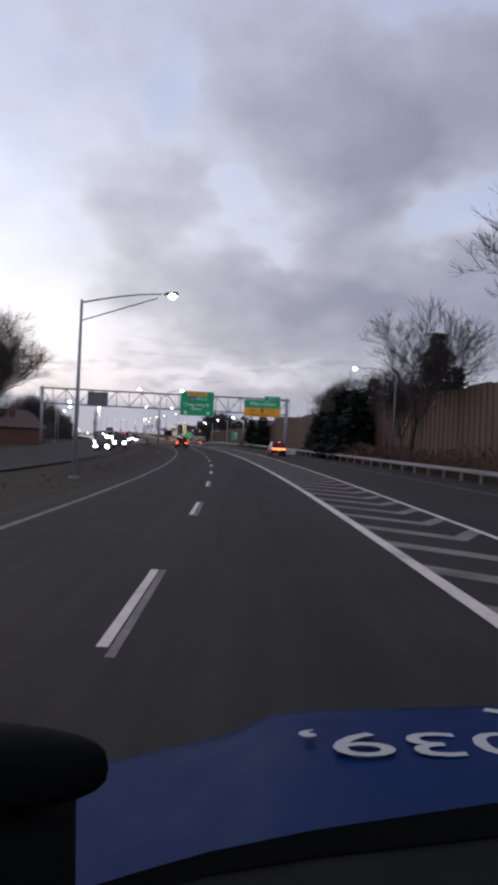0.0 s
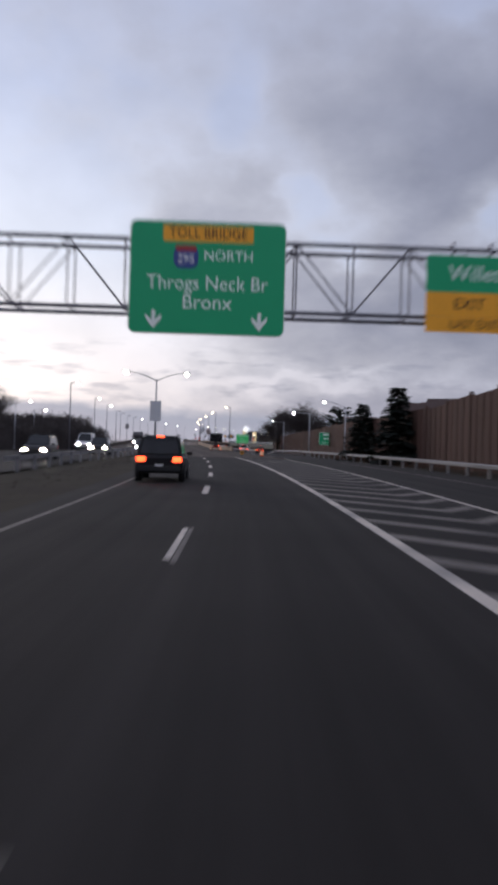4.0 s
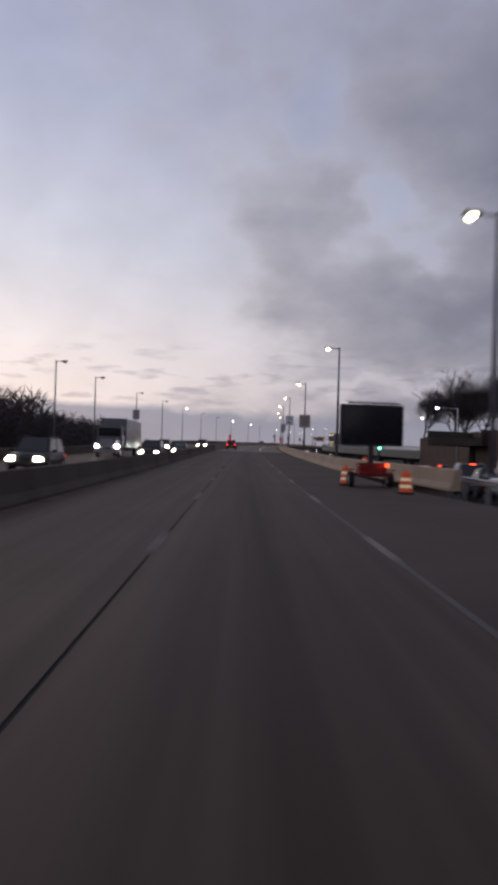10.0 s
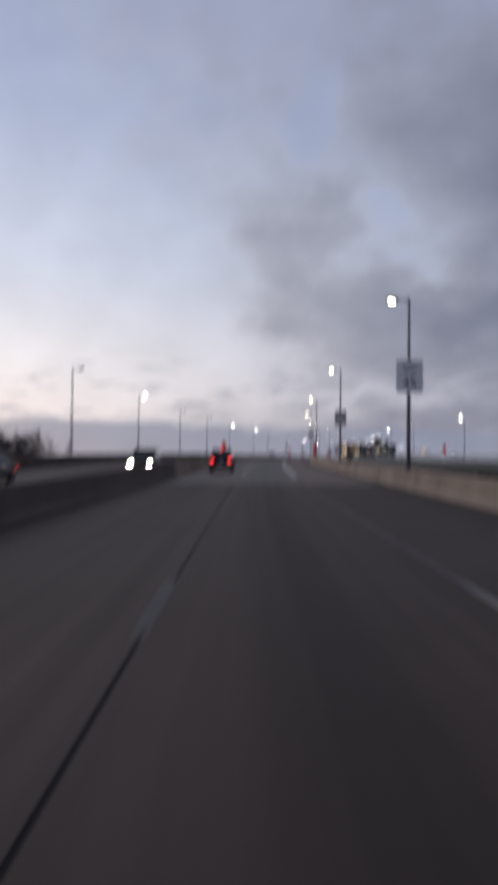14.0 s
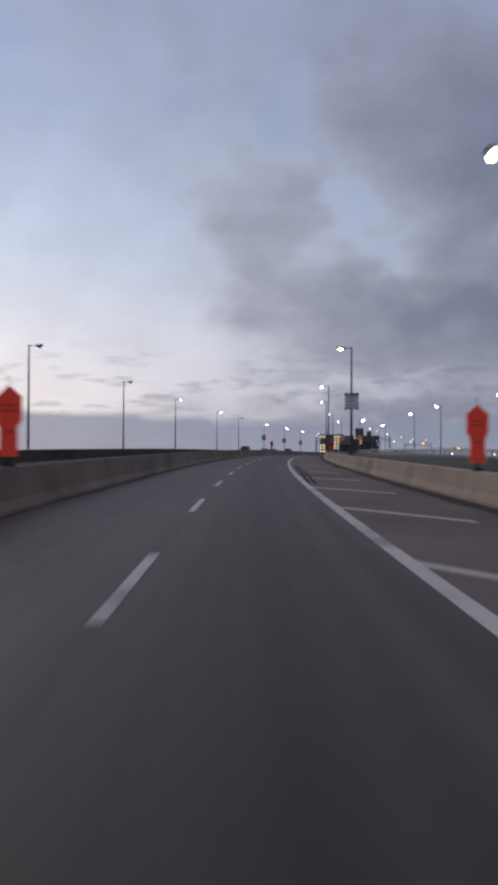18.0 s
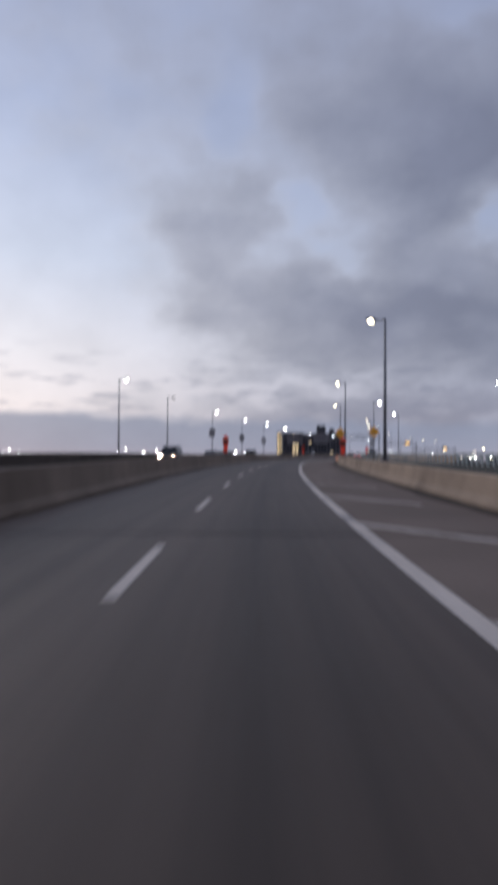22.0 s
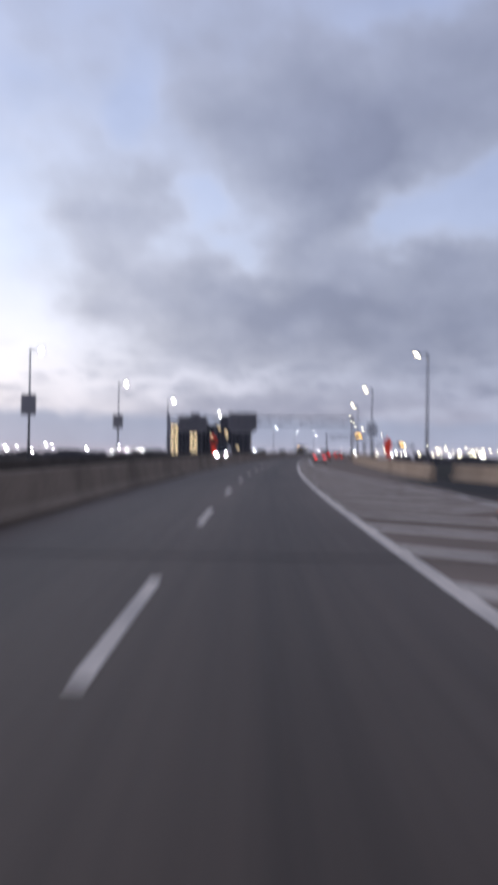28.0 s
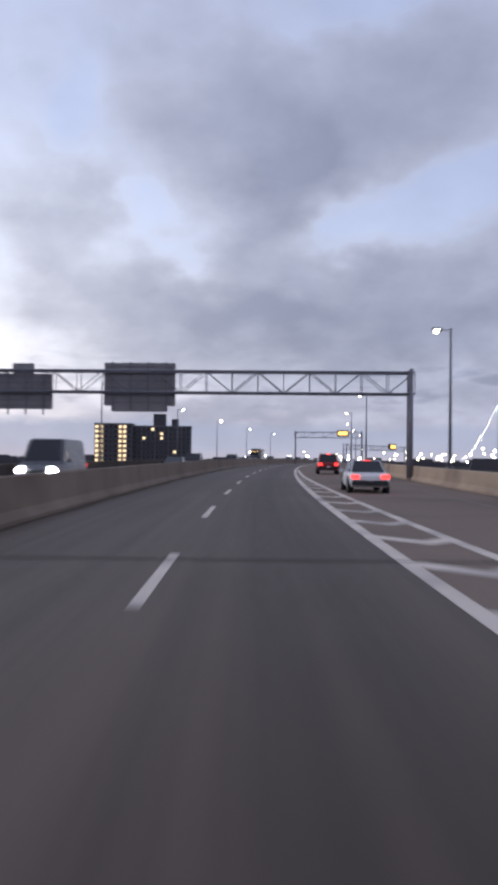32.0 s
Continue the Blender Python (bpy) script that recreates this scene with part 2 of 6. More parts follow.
# ---- materials ----
def mat(name, color, rough=0.7,  vary=0.25, size=1.0, bump=0.15, metal=0.0, glow=0.0, glow_color=None, fine=14.0, stain=None, stretch=(1, 1, 1), per_object=0.0, shine=0.5, wear=None):
    """A procedural surface: two scales of tone, fine relief, roughness that varies with them."""
    m = bpy.data.materials.new(name)
    m.use_nodes = True
    t, l = m.node_tree.nodes, m.node_tree.links
    b = t["Principled BSDF"]
    b.inputs["Metallic"].default_value = metal
    b.inputs["Specular IOR Level"].default_value = shine
    if glow:
        b.inputs["Emission Color"].default_value = (*(glow_color or color), 1)
        b.inputs["Emission Strength"].default_value = glow
    co = t.new("ShaderNodeTexCoord").outputs["Object"]
    if stretch != (1, 1, 1):
        mp = t.new("ShaderNodeMapping")
        mp.inputs["Scale"].default_value = stretch
        l.new(co, mp.inputs[0])
        co = mp.outputs[0]

    def noise_at(scale, detail):
        n = t.new("ShaderNodeTexNoise")
        n.inputs["Scale"].default_value, n.inputs["Detail"].default_value = scale, detail
        l.new(co, n.inputs["Vector"])
        return n.outputs[0]

    coarse, grain = noise_at(0.9 / size, 4), noise_at(fine / size, 6)
    ramp = t.new("ShaderNodeValToRGB")
    dark = tuple(c * (1 - vary) for c in color)
    lite = tuple(min(1, c * (1 + vary)) for c in color)
    ramp.color_ramp.elements[0].position, ramp.color_ramp.elements[0].color = 0.3, (*dark, 1)
    ramp.color_ramp.elements[1].position, ramp.color_ramp.elements[1].color = 0.7, (*lite, 1)
    add = t.new("ShaderNodeMath")
    add.operation = "MULTIPLY_ADD"
    l.new(grain, add.inputs[0])
    add.inputs[1].default_value = 0.5
    half = t.new("ShaderNodeMath")
    half.operation = "MULTIPLY"
    half.inputs[1].default_value = 0.5
    l.new(coarse, half.inputs[0])
    l.new(half.outputs[0], add.inputs[2])
    l.new(add.outputs[0], ramp.inputs[0])
    out = ramp.outputs[0]
    if stain:
        patch = noise_at(0.35 / size, 5)
        pr = t.new("ShaderNodeValToRGB")
        pr.color_ramp.elements[0].position, pr.color_ramp.elements[1].position = 0.52, 0.72
        l.new(patch, pr.inputs[0])
        mx = t.new("ShaderNodeMix")
        mx.data_type = "RGBA"
        l.new(pr.outputs[0], mx.inputs[0])
        l.new(out, mx.inputs[6])
        mx.inputs[7].default_value = (*stain, 1)
        out = mx.outputs[2]
    if wear:
        # tyre polish and oil drip run along each lane, so they follow the distance across it
        ac = t.new("ShaderNodeAttribute")
        ac.attribute_name = "across"
        wob = t.new("ShaderNodeMath")
        wob.operation = "MULTIPLY_ADD"
        l.new(coarse, wob.inputs[0])
        wob.inputs[1].default_value = 0.5
        l.new(ac.outputs["Fac"], wob.inputs[2])
        mr0 = t.new("ShaderNodeMapRange")
        mr0.inputs[1].default_value, mr0.inputs[2].default_value = -6.0, 10.0
        l.new(wob.outputs[0], mr0.inputs[0])
        wr = t.new("ShaderNodeValToRGB")
        stops = []
        for lane in (-3.66, 0.0, 3.66):
            stops += [(lane - 1.5, 0.0), (lane - 0.15, 1.0 if lane == 0 else 0.7), (lane + 1.0, 0.15)]
        stops = [((p + 0.25 + 6) / 16, v) for p, v in stops]
        while len(wr.color_ramp.elements) < len(stops):
            wr.color_ramp.elements.new(0.5)
        for e, (p, v) in zip(wr.color_ramp.elements, stops):
            e.position, e.color = p, (v, v, v, 1)
        l.new(mr0.outputs[0], wr.inputs[0])
        sc = t.new("ShaderNodeMath")
        sc.operation = "MULTIPLY"
        sc.inputs[1].default_value = wear
        l.new(wr.outputs[0], sc.inputs[0])
        mxw = t.new("ShaderNodeMix")
        mxw.data_type = "RGBA"
        l.new(sc.outputs[0], mxw.inputs[0])
        l.new(out, mxw.inputs[6])
        mxw.inputs[7].default_value = (*(c * 0.45 for c in color), 1)
        spl = t.new("ShaderNodeSeparateXYZ")
        l.new(t.new("ShaderNodeTexCoord").outputs["Object"], spl.inputs[0])
        joined = t.new("ShaderNodeCombineXYZ")
        l.new(ac.outputs["Fac"], joined.inputs[0])
        l.new(spl.outputs[1], joined.inputs[1])
        smp = t.new("ShaderNodeMapping")
        smp.inputs["Scale"].default_value = (2.6, 0.035, 1)
        l.new(joined.outputs[0], smp.inputs[0])
        sno = t.new("ShaderNodeTexNoise")
        sno.inputs["Scale"].default_value, sno.inputs["Detail"].default_value = 1.0, 5
        l.new(smp.outputs[0], sno.inputs["Vector"])
        smr = t.new("ShaderNodeMapRange")
        smr.inputs[1].default_value, smr.inputs[2].default_value = 0.3, 0.7
        smr.inputs[3].default_value, smr.inputs[4].default_value = 0.80, 1.20
        l.new(sno.outputs[0], smr.inputs[0])
        svm = t.new("ShaderNodeVectorMath")
        svm.operation = "SCALE"
        l.new(mxw.outputs[2], svm.inputs[0])
        l.new(smr.outputs[0], svm.inputs["Scale"])
        out = svm.outputs[0]
    if per_object:
        oi = t.new("ShaderNodeObjectInfo")
        mr = t.new("ShaderNodeMapRange")
        mr.inputs[3].default_value, mr.inputs[4].default_value = 1 - per_object, 1 + per_object
        l.new(oi.outputs["Random"], mr.inputs[0])
        mu = t.new("ShaderNodeVectorMath")
        mu.operation = "SCALE"
        l.new(out, mu.inputs[0])
        l.new(mr.outputs[0], mu.inputs["Scale"])
        out = mu.outputs[0]
    l.new(out, b.inputs["Base Color"])
    mr = t.new("ShaderNodeMapRange")
    mr.inputs[3].default_value, mr.inputs[4].default_value = max(0, rough - 0.12), min(1, rough + 0.12)
    l.new(grain, mr.inputs[0])
    l.new(mr.outputs[0], b.inputs["Roughness"])
    if bump:
        bp = t.new("ShaderNodeBump")
        bp.inputs["Strength"].default_value, bp.inputs["Distance"].default_value = bump, 0.01 * size
        l.new(grain, bp.inputs["Height"])
        l.new(bp.outputs[0], b.inputs["Normal"])
    return m


ASPHALT = mat("asphalt", (0.0330, 0.0285, 0.0260), 0.88, 0.25, 2.5, 0.12, stain=(0.0265, 0.0235, 0.0220), fine=40, shine=0.12, wear=0.35)
OLD_ASPHALT = mat("worn_asphalt", (0.042, 0.037, 0.035), 0.9, 0.25, 2.0, 0.12, stain=(0.032, 0.028, 0.0265), fine=40, shine=0.12)
CONCRETE_ROAD = mat("concrete_pavement", (0.080, 0.0585, 0.0455), 0.76, 0.18, 4.0, 0.10, stain=(0.063, 0.047, 0.0375), fine=40, per_object=0.04, shine=0.13, wear=0.65)
DECK_ROAD = mat("concrete_deck_surface", (0.096, 0.070, 0.053), 0.58, 0.2, 5.0, 0.10, stain=(0.076, 0.055, 0.0425), fine=40, shine=0.19, wear=0.65)
ROAD_EDGE = mat("concrete_shoulder", (0.080, 0.063, 0.052), 0.9, 0.18, 3.0, 0.12, stain=(0.060, 0.047, 0.040), fine=40, per_object=0.04, shine=0.12)
DECK_EDGE = mat("concrete_deck_shoulder", (0.215, 0.165, 0.132), 0.9, 0.18, 3.0, 0.12, stain=(0.165, 0.125, 0.100), fine=40, shine=0.12)
PAINT = mat("road_paint", (0.66, 0.57, 0.485), 0.75, 0.2, 0.8, 0.1, stain=(0.33, 0.295, 0.27), fine=9, shine=0.2)
WORN_PAINT = mat("worn_road_paint", (0.20, 0.172, 0.152), 0.8, 0.35, 0.7, 0.1, stain=(0.075, 0.066, 0.061), fine=7, shine=0.2)
FAINT_PAINT = mat("faint_road_paint", (0.105, 0.093, 0.088), 0.8, 0.3, 0.5, 0.1, stain=(0.07, 0.062, 0.059), fine=7, shine=0.2)
SEAM = mat("joint_filler", (0.028, 0.025, 0.024), 0.9, 0.3, 0.3, 0.1, shine=0.1)
BARRIER = mat("median_concrete", (0.076, 0.060, 0.050), 0.9, 0.25, 1.6, 0.3, stain=(0.046, 0.036, 0.030), per_object=0.06, shine=0.2)
DECK_BARRIER = mat("deck_barrier_concrete", (0.215, 0.168, 0.130), 0.9, 0.22, 1.6, 0.3, stain=(0.145, 0.112, 0.086), per_object=0.06, shine=0.2)
PARAPET = mat("parapet_concrete", (0.47, 0.35, 0.245), 0.9, 0.18, 1.2, 0.25, stain=(0.31, 0.23, 0.165), per_object=0.05, shine=0.2)
GALV = mat("galvanised_steel", (0.30, 0.30, 0.31), 0.45, 0.18, 0.5, 0.08, metal=0.7)
POLE = mat("lamp_pole_steel", (0.19, 0.19, 0.21), 0.55, 0.18, 0.5, 0.08, metal=0.4)
PALE_STEEL = mat("pale_steel", (0.40, 0.40, 0.42), 0.5, 0.15, 0.5, 0.08, metal=0.3)
TRUSS = mat("truss_steel", (0.20, 0.19, 0.215), 0.6, 0.2, 0.5, 0.1, metal=0.3)
LAMP = mat("lamp_lens", (1, 1, 1), 0.3, 0.0, 1, 0, glow=40, glow_color=(1.0, 0.97, 0.92))
LAMP_OFF = mat("unlit_lamp_glass", (0.34, 0.33, 0.31), 0.25, 0.05, 1, 0)
LAMP_WARM = mat("warm_lamp_lens", (0.9, 0.8, 0.6), 0.3, 0.0, 1, 0, glow=11.0, glow_color=(1.0, 0.86, 0.56))
DIRT = mat("road_dirt", (0.098, 0.076, 0.060), 0.95, 0.4, 0.8, 0.4, stain=(0.072, 0.055, 0.044), fine=20, shine=0.1)
GRASS = mat("winter_grass", (0.036, 0.029, 0.019), 0.95, 0.35, 3.0, 0.3, stain=(0.026, 0.020, 0.014), fine=30, shine=0.1)
GROUND = mat("ground_soil", (0.036, 0.032, 0.026), 0.95, 0.4, 20.0, 0.4, stain=(0.026, 0.025, 0.021), fine=30, shine=0.1)

# ---- builders ----
def mesh_of(bm, name, material):
    for f in bm.faces:
        f.material_index = 0
    data = bpy.data.meshes.new(name)
    bm.to_mesh(data)
    bm.free()
    data.materials.append(material)
    return data


def part(name, bm, material, parent=None, label="", smooth=False):
    """Links a bmesh as one object, under parent if given."""
    if smooth:
        for f in bm.faces:
            f.smooth = True
    ob = new(name, mesh_of(bm, name, material))
    if parent:
        ob.parent = parent
    if label:
        ob["label"] = label
    return ob


def thing(name, m, label, category, group="", kind=""):
    ob = new(name)
    ob.empty_display_size = 0.3
    ob.matrix_world = m
    return tagged(ob, label, category, group, kind)


def box(bm, size, mid=(0, 0, 0), turn=(0, 0, 0), bevel=0.0):
    """Adds a box of that size round mid."""
    got = bmesh.ops.create_cube(bm, size=1)["verts"]
    bmesh.ops.transform(bm, matrix=pose(*mid, *turn) @ Matrix.Diagonal((*size, 1)), verts=got)
    if bevel:
        edges = list({e for v in got for e in v.link_edges})
        bmesh.ops.bevel(bm, geom=edges, offset=bevel, segments=2, affect="EDGES")
    return bm


def rod(bm, a, b, r0, r1=None, sides=8, caps=True):
    """Adds a tapered round bar from a to b."""
    a, b = Vector(a), Vector(b)
    d = b - a
    got = bmesh.ops.create_cone(bm, cap_ends=caps, segments=sides, radius1=r0, radius2=r0 if r1 is None else r1, depth=d.length)["verts"]
    bmesh.ops.transform(bm, matrix=Matrix.Translation((a + b) / 2) @ d.to_track_quat("Z", "Y").to_matrix().to_4x4(), verts=got)
    return bm


def fresh():
    return bmesh.new()


def value(v, s):
    return v(s) if callable(v) else v


def ribbon(name, profile, s0, s1, step, material, parent=None, label="", closed=False, smooth=False):
    """A strip along the road: profile is a row of (lat, height) across it; either may be a function of the station."""
    n = max(1, int(math.ceil((s1 - s0) / step)))
    verts, faces, across, w = [], [], [], len(profile)
    for i in range(n + 1):
        s = s0 + (s1 - s0) * i / n
        for lat, h in profile:
            verts.append(at(s, value(lat, s), value(h, s)))
            across.append(value(lat, s))
    wrap = w if closed else w - 1
    for i in range(n):
        for j in range(wrap):
            a, b = i * w + j, i * w + (j + 1) % w
            faces.append((a, b, b + w, a + w))
    if closed:
        faces.append(tuple(range(w - 1, -1, -1)))
        faces.append(tuple(n * w + j for j in range(w)))
    data = bpy.data.meshes.new(name)
    data.from_pydata([tuple(v) for v in verts], [], faces)
    data.materials.append(material)
    data.attributes.new("across", "FLOAT", "POINT").data.foreach_set("value", across)
    for p in data.polygons:
        p.use_smooth = smooth
    data.update()
    ob = new(name, data)
    if parent:
        ob.parent = parent
    if label:
        ob["label"] = label
    return ob


def lerp(*pairs):
    """A function of the station through the given (station, value) pairs."""
    xs, ys = zip(*pairs)
    return lambda s: float(np.interp(s, xs, ys))

# ---- the ground and the carriageways ----
LANE = 1.83
CONCRETE_FROM = 177.6
ROAD_END = 1240.0
gore_right = lerp((-60, 3.0), (0, 4.2), (178, 6.7), (215, 7.4))
ramp_right = lerp((-60, 13.2), (60, 14.0), (170, 13.8), (215, 15.0), (260, 17.6), (330, 24.0), (420, 32.0))
ramp_left = lerp((150, 6.6), (180, 7.6), (215, 8.6), (260, 10.4), (330, 17.0), (420, 25.0))
ramp_drop = lerp((170, -0.02), (225, -0.08), (262, -0.4), (300, -1.6), (420, -6.0))


cant = lerp((345, 0.0), (395, 0.40), (525, 0.40), (600, 0.28), (665, 0.0))


def far_side(s, lat):
    """How high the banked oncoming carriageway lies at that place."""
    return -0.05 + cant(s) * max(0.0, (-6.6 - lat) / 11.6)


def ground_sheet():
    xs = np.concatenate([np.linspace(-3600, -420, 22), np.arange(-400, 200, 8.0), np.linspace(220, 3600, 24)])
    ys = np.concatenate([np.linspace(-1200, -120, 10), np.arange(-100, 900, 9.0), np.linspace(920, 4800, 30)])
    gx, gy = np.meshgrid(xs, ys)
    px, py = gx.ravel(), gy.ravel()
    best = np.full(px.shape, 1e18)
    near = np.zeros(px.shape, int)
    for k in range(0, len(STATION), 4):
        d = (px - EASTING[k]) ** 2 + (py - NORTHING[k]) ** 2
        take = d < best
        best[take], near[take] = d[take], k
    s = STATION[near]
    lat = (px - EASTING[near]) * np.cos(HEADING[near]) + (py - NORTHING[near]) * np.sin(HEADING[near])
    blend = np.clip((s - 185) / 130, 0, 1)
    blend = blend * blend * (3 - 2 * blend)
    z = (LEVEL[near] - 0.55) * (1 - blend) - 1.5 * blend
    away = np.clip((np.abs(lat) - 60) / 200, 0, 1)
    z = z * (1 - away) - 1.5 * away
    z += np.where(np.abs(lat) > 40, 0.5 * np.sin(px * 0.021) * np.cos(py * 0.017), 0)
    w = len(xs)
    faces = [(j * w + i, j * w + i + 1, (j + 1) * w + i + 1, (j + 1) * w + i) for j in range(len(ys) - 1) for i in range(w - 1)]
    data = bpy.data.meshes.new("ground")
    data.from_pydata(np.stack([px, py, z], 1).tolist(), [], faces)
    data.materials.append(GROUND)
    for p in data.polygons:
        p.use_smooth = True
    return tagged(new("ground", data), "dark flat winter ground reaching the horizon", "ground", kind="structure")


ground_sheet()
road = ribbon("road_asphalt", [(-5.9, 0), (0, 0.0), (lambda s: ramp_right(s) - 0.6, 0)], -90, CONCRETE_FROM, 4, ASPHALT)
tagged(road, "dark asphalt carriageway with exit lane", "road", kind="structure")
tagged(ribbon("road_ramp", [(ramp_left, ramp_drop), (ramp_right, ramp_drop)], CONCRETE_FROM, 420, 4, OLD_ASPHALT), "worn asphalt exit ramp falling away to a street", "road", kind="structure")
tagged(ribbon("road_verge", [(-60, -0.3), (-20, -0.25), (-9, -0.12), (-5.9, -0.02)], -90, 205, 5, GRASS), "dead winter grass on the median", "grass", kind="structure")
tagged(ribbon("road_verge_right", [(lambda s: ramp_right(s) - 0.6, lambda s: ramp_drop(s) - 0.03), (lambda s: ramp_right(s) + 12, lambda s: ramp_drop(s) + 0.15)], -90, 300, 5, GRASS), "dead grass strip along the ramp", "grass", kind="structure")
deck = ribbon("road_deck", [(-6.6, -0.03), (-6.6, -1.6), (8.0, -1.6), (8.0, -0.03)], 262, 640, 5, BARRIER)
tagged(deck, "weathered concrete bridge deck edge", "bridge deck", kind="structure")
shoulder_right = lerp((177, 6.9), (195, 7.4), (240, 9.0), (262, 6.2), (600, 6.0), (640, 6.6), (672, 9.4), (760, 9.4), (1240, 9.4))
pavement = thing("pavement", Matrix.Identity(4), "weathered grey concrete slab pavement", "pavement", kind="structure")
s = CONCRETE_FROM
while s < ROAD_END:
    e = min(s + (12.2 if s < 760 else 61), ROAD_END)
    far = s > 360
    gap, surface, side = (0.0, DECK_ROAD, DECK_EDGE) if far else (0.022, CONCRETE_ROAD, ROAD_EDGE)
    for a, b in ((-6.0, -1.83 - gap), (-1.83 + gap, 1.83 - gap / 2)):
        ribbon("slab", [(a, 0), ((a + b) / 2, 0.0), (b, 0)], s, e - (0.0 if far else 0.006), 6.1, surface, pavement)
    ribbon("slab", [(1.83 + gap / 2, 0), (shoulder_right, 0)], s, e - (0.0 if far else 0.006), 3.05, side, pavement)
    s = e
ribbon("joint_bed", [(-6.0, -0.012), (shoulder_right, -0.012)], CONCRETE_FROM, 363.2, 6.1, SEAM, pavement)
ribbon("joint_bed", [(-6.0, -0.012), (shoulder_right, -0.012)], 363.2, ROAD_END, 6.1, DECK_ROAD, pavement)
tagged(ribbon("road_opposite", [(-18.1, lambda q: cant(q) - 0.05), (-6.6, -0.05)], 205, ROAD_END, 6, CONCRETE_ROAD), "grey concrete carriageway for oncoming traffic", "road", kind="structure")
tagged(ribbon("road_opposite_near", [(-23, -0.06), (lerp((-90, -12), (160, -11.2), (205, -6.6)), -0.06)], -90, 205, 6, OLD_ASPHALT), "worn asphalt carriageway for oncoming traffic", "road", kind="structure")

# ---- painted lines ----
marks = thing("road_markings", Matrix.Identity(4), "white painted lane lines and chevrons", "road marking", kind="structure")


def stripe(lat0, lat1, s0, s1, material, name="edge_line", h=0.005, step=4.0):
    return ribbon(name, [(lat0, h), (lat1, h)], s0, s1, step, material, marks)


stripe(-5.05, -4.91, -90, 177, WORN_PAINT)
stripe(1.74, 1.96, -90, 178.6, PAINT)
stripe(1.80, 1.90, 180, 372, FAINT_PAINT)
stripe(1.72, 1.98, 372, ROAD_END, PAINT)
stripe(lambda s: gore_right(s), lambda s: gore_right(s) + 0.16, -90, 177, PAINT)
stripe(10.3, 10.45, -90, 165, WORN_PAINT)
for k in range(-7, 9):
    f = 10.4 + 12.192 * k
    stripe(-1.90, -1.80, f - 4.0, f, PAINT, "lane_dash", step=1.6)
    stripe(-1.78, -1.70, f - 4.3, f, WORN_PAINT, "lane_dash", step=1.6)
for k in range(0, 6):
    f = 122.2 + 12.192 * k
    stripe(-1.94, -1.74, f - 4.4, f, PAINT if f < 178 else WORN_PAINT, "lane_dash", step=1.6)
for k in range(6, 18):
    f = 122.2 + 12.192 * k
    stripe(-1.95, -1.78, f - 3.05, f, FAINT_PAINT, "lane_dash", step=1.6)
    stripe(1.77, 1.93, f - 3.05, f, WORN_PAINT, "lane_dash", 0.009, step=1.6)
for k in range(0, 55):
    f = 384.55 + 12.192 * k
    stripe(-1.90, -1.74, f - 4.6, f, PAINT, "lane_dash", step=1.6)


def chevron(s, lat0, lat1, back, width, material):
    """A bar from lat0 to lat1 that slants back by so many metres."""
    data = bpy.data.meshes.new("chevron_bar")
    corners = [at(s, lat0, 0.006), at(s + width, lat0, 0.006), at(s + width - back, lat1, 0.006), at(s - back, lat1, 0.006)]
    data.from_pydata([tuple(v) for v in corners], [], [(0, 3, 2, 1)])
    data.materials.append(material)
    ob = new("chevron_bar", data)
    ob.parent = marks


for k in range(-8, 60):
    s = 2.1 + 3.0 * k
    if s > 176:
        break
    right = gore_right(s)
    mid = 1.9 + (right - 1.9) * 0.68
    chevron(s, 1.96, mid, 1.5 + 0.012 * max(s, 0), 0.85, WORN_PAINT)
    chevron(s - 1.5 - 0.012 * max(s, 0), mid, right, -1.7, 0.85, WORN_PAINT)
for k in range(0, 21):
    s = 389.9 + 10.03 * k
    chevron(s, 1.96, 4.5, 3.9, 0.5, PAINT)
gore_two = lerp((600, 2.0), (606, 2.0), (632, 6.9), (650, 7.2), (670, 5.3), (690, 4.3), (715, 3.3), (760, 2.3), (790, 2.02))
stripe(gore_two, lambda s: gore_two(s) + 0.26, 606, 790, PAINT)
for k in range(0, 46):
    s = 611.4 + 4.04 * k
    wide = gore_two(s) - 1.9
    if wide < 0.35:
        continue
    chevron(s, 1.96, 1.96 + wide * 0.62, min(0.7 * wide, 2.4), 0.75, PAINT)
    chevron(s - min(0.7 * wide, 2.4), 1.96 + wide * 0.62, 1.96 + wide, -0.4 * wide, 0.75, PAINT)
stripe(7.3, 7.42, 662, ROAD_END, WORN_PAINT)
for s in (508.3, 549.2, 590.2, 630.6, 671.8, 713.0, 754.0):
    ribbon("expansion_joint", [(-6.0, 0.006), (shoulder_right, 0.006)], s, s + 0.115, 1, SEAM, pavement)
for lat in (2.20, 2.46):
    ribbon("skid_mark", [(lambda q, a=lat: a + 0.02 * (q - 455) * (q < 455), 0.011), (lambda q, a=lat: a + 0.13 + 0.02 * (q - 455) * (q < 455), 0.011)], 443, 467 + 3 * lat, 3, SEAM, marks)

# ---- barriers and parapets ----
def wall_run(name, profile, s0, s1, length, material, label, gap=0.02):
    run = thing(name, Matrix.Identity(4), label, "barrier", kind="structure")
    s = s0
    while s < s1 - 0.5:
        e = min(s + length, s1)
        ribbon("segment", profile, s, e - gap, 3.1, material, run, closed=True)
        s = e
        length = length if s < 760 else 40
    return run


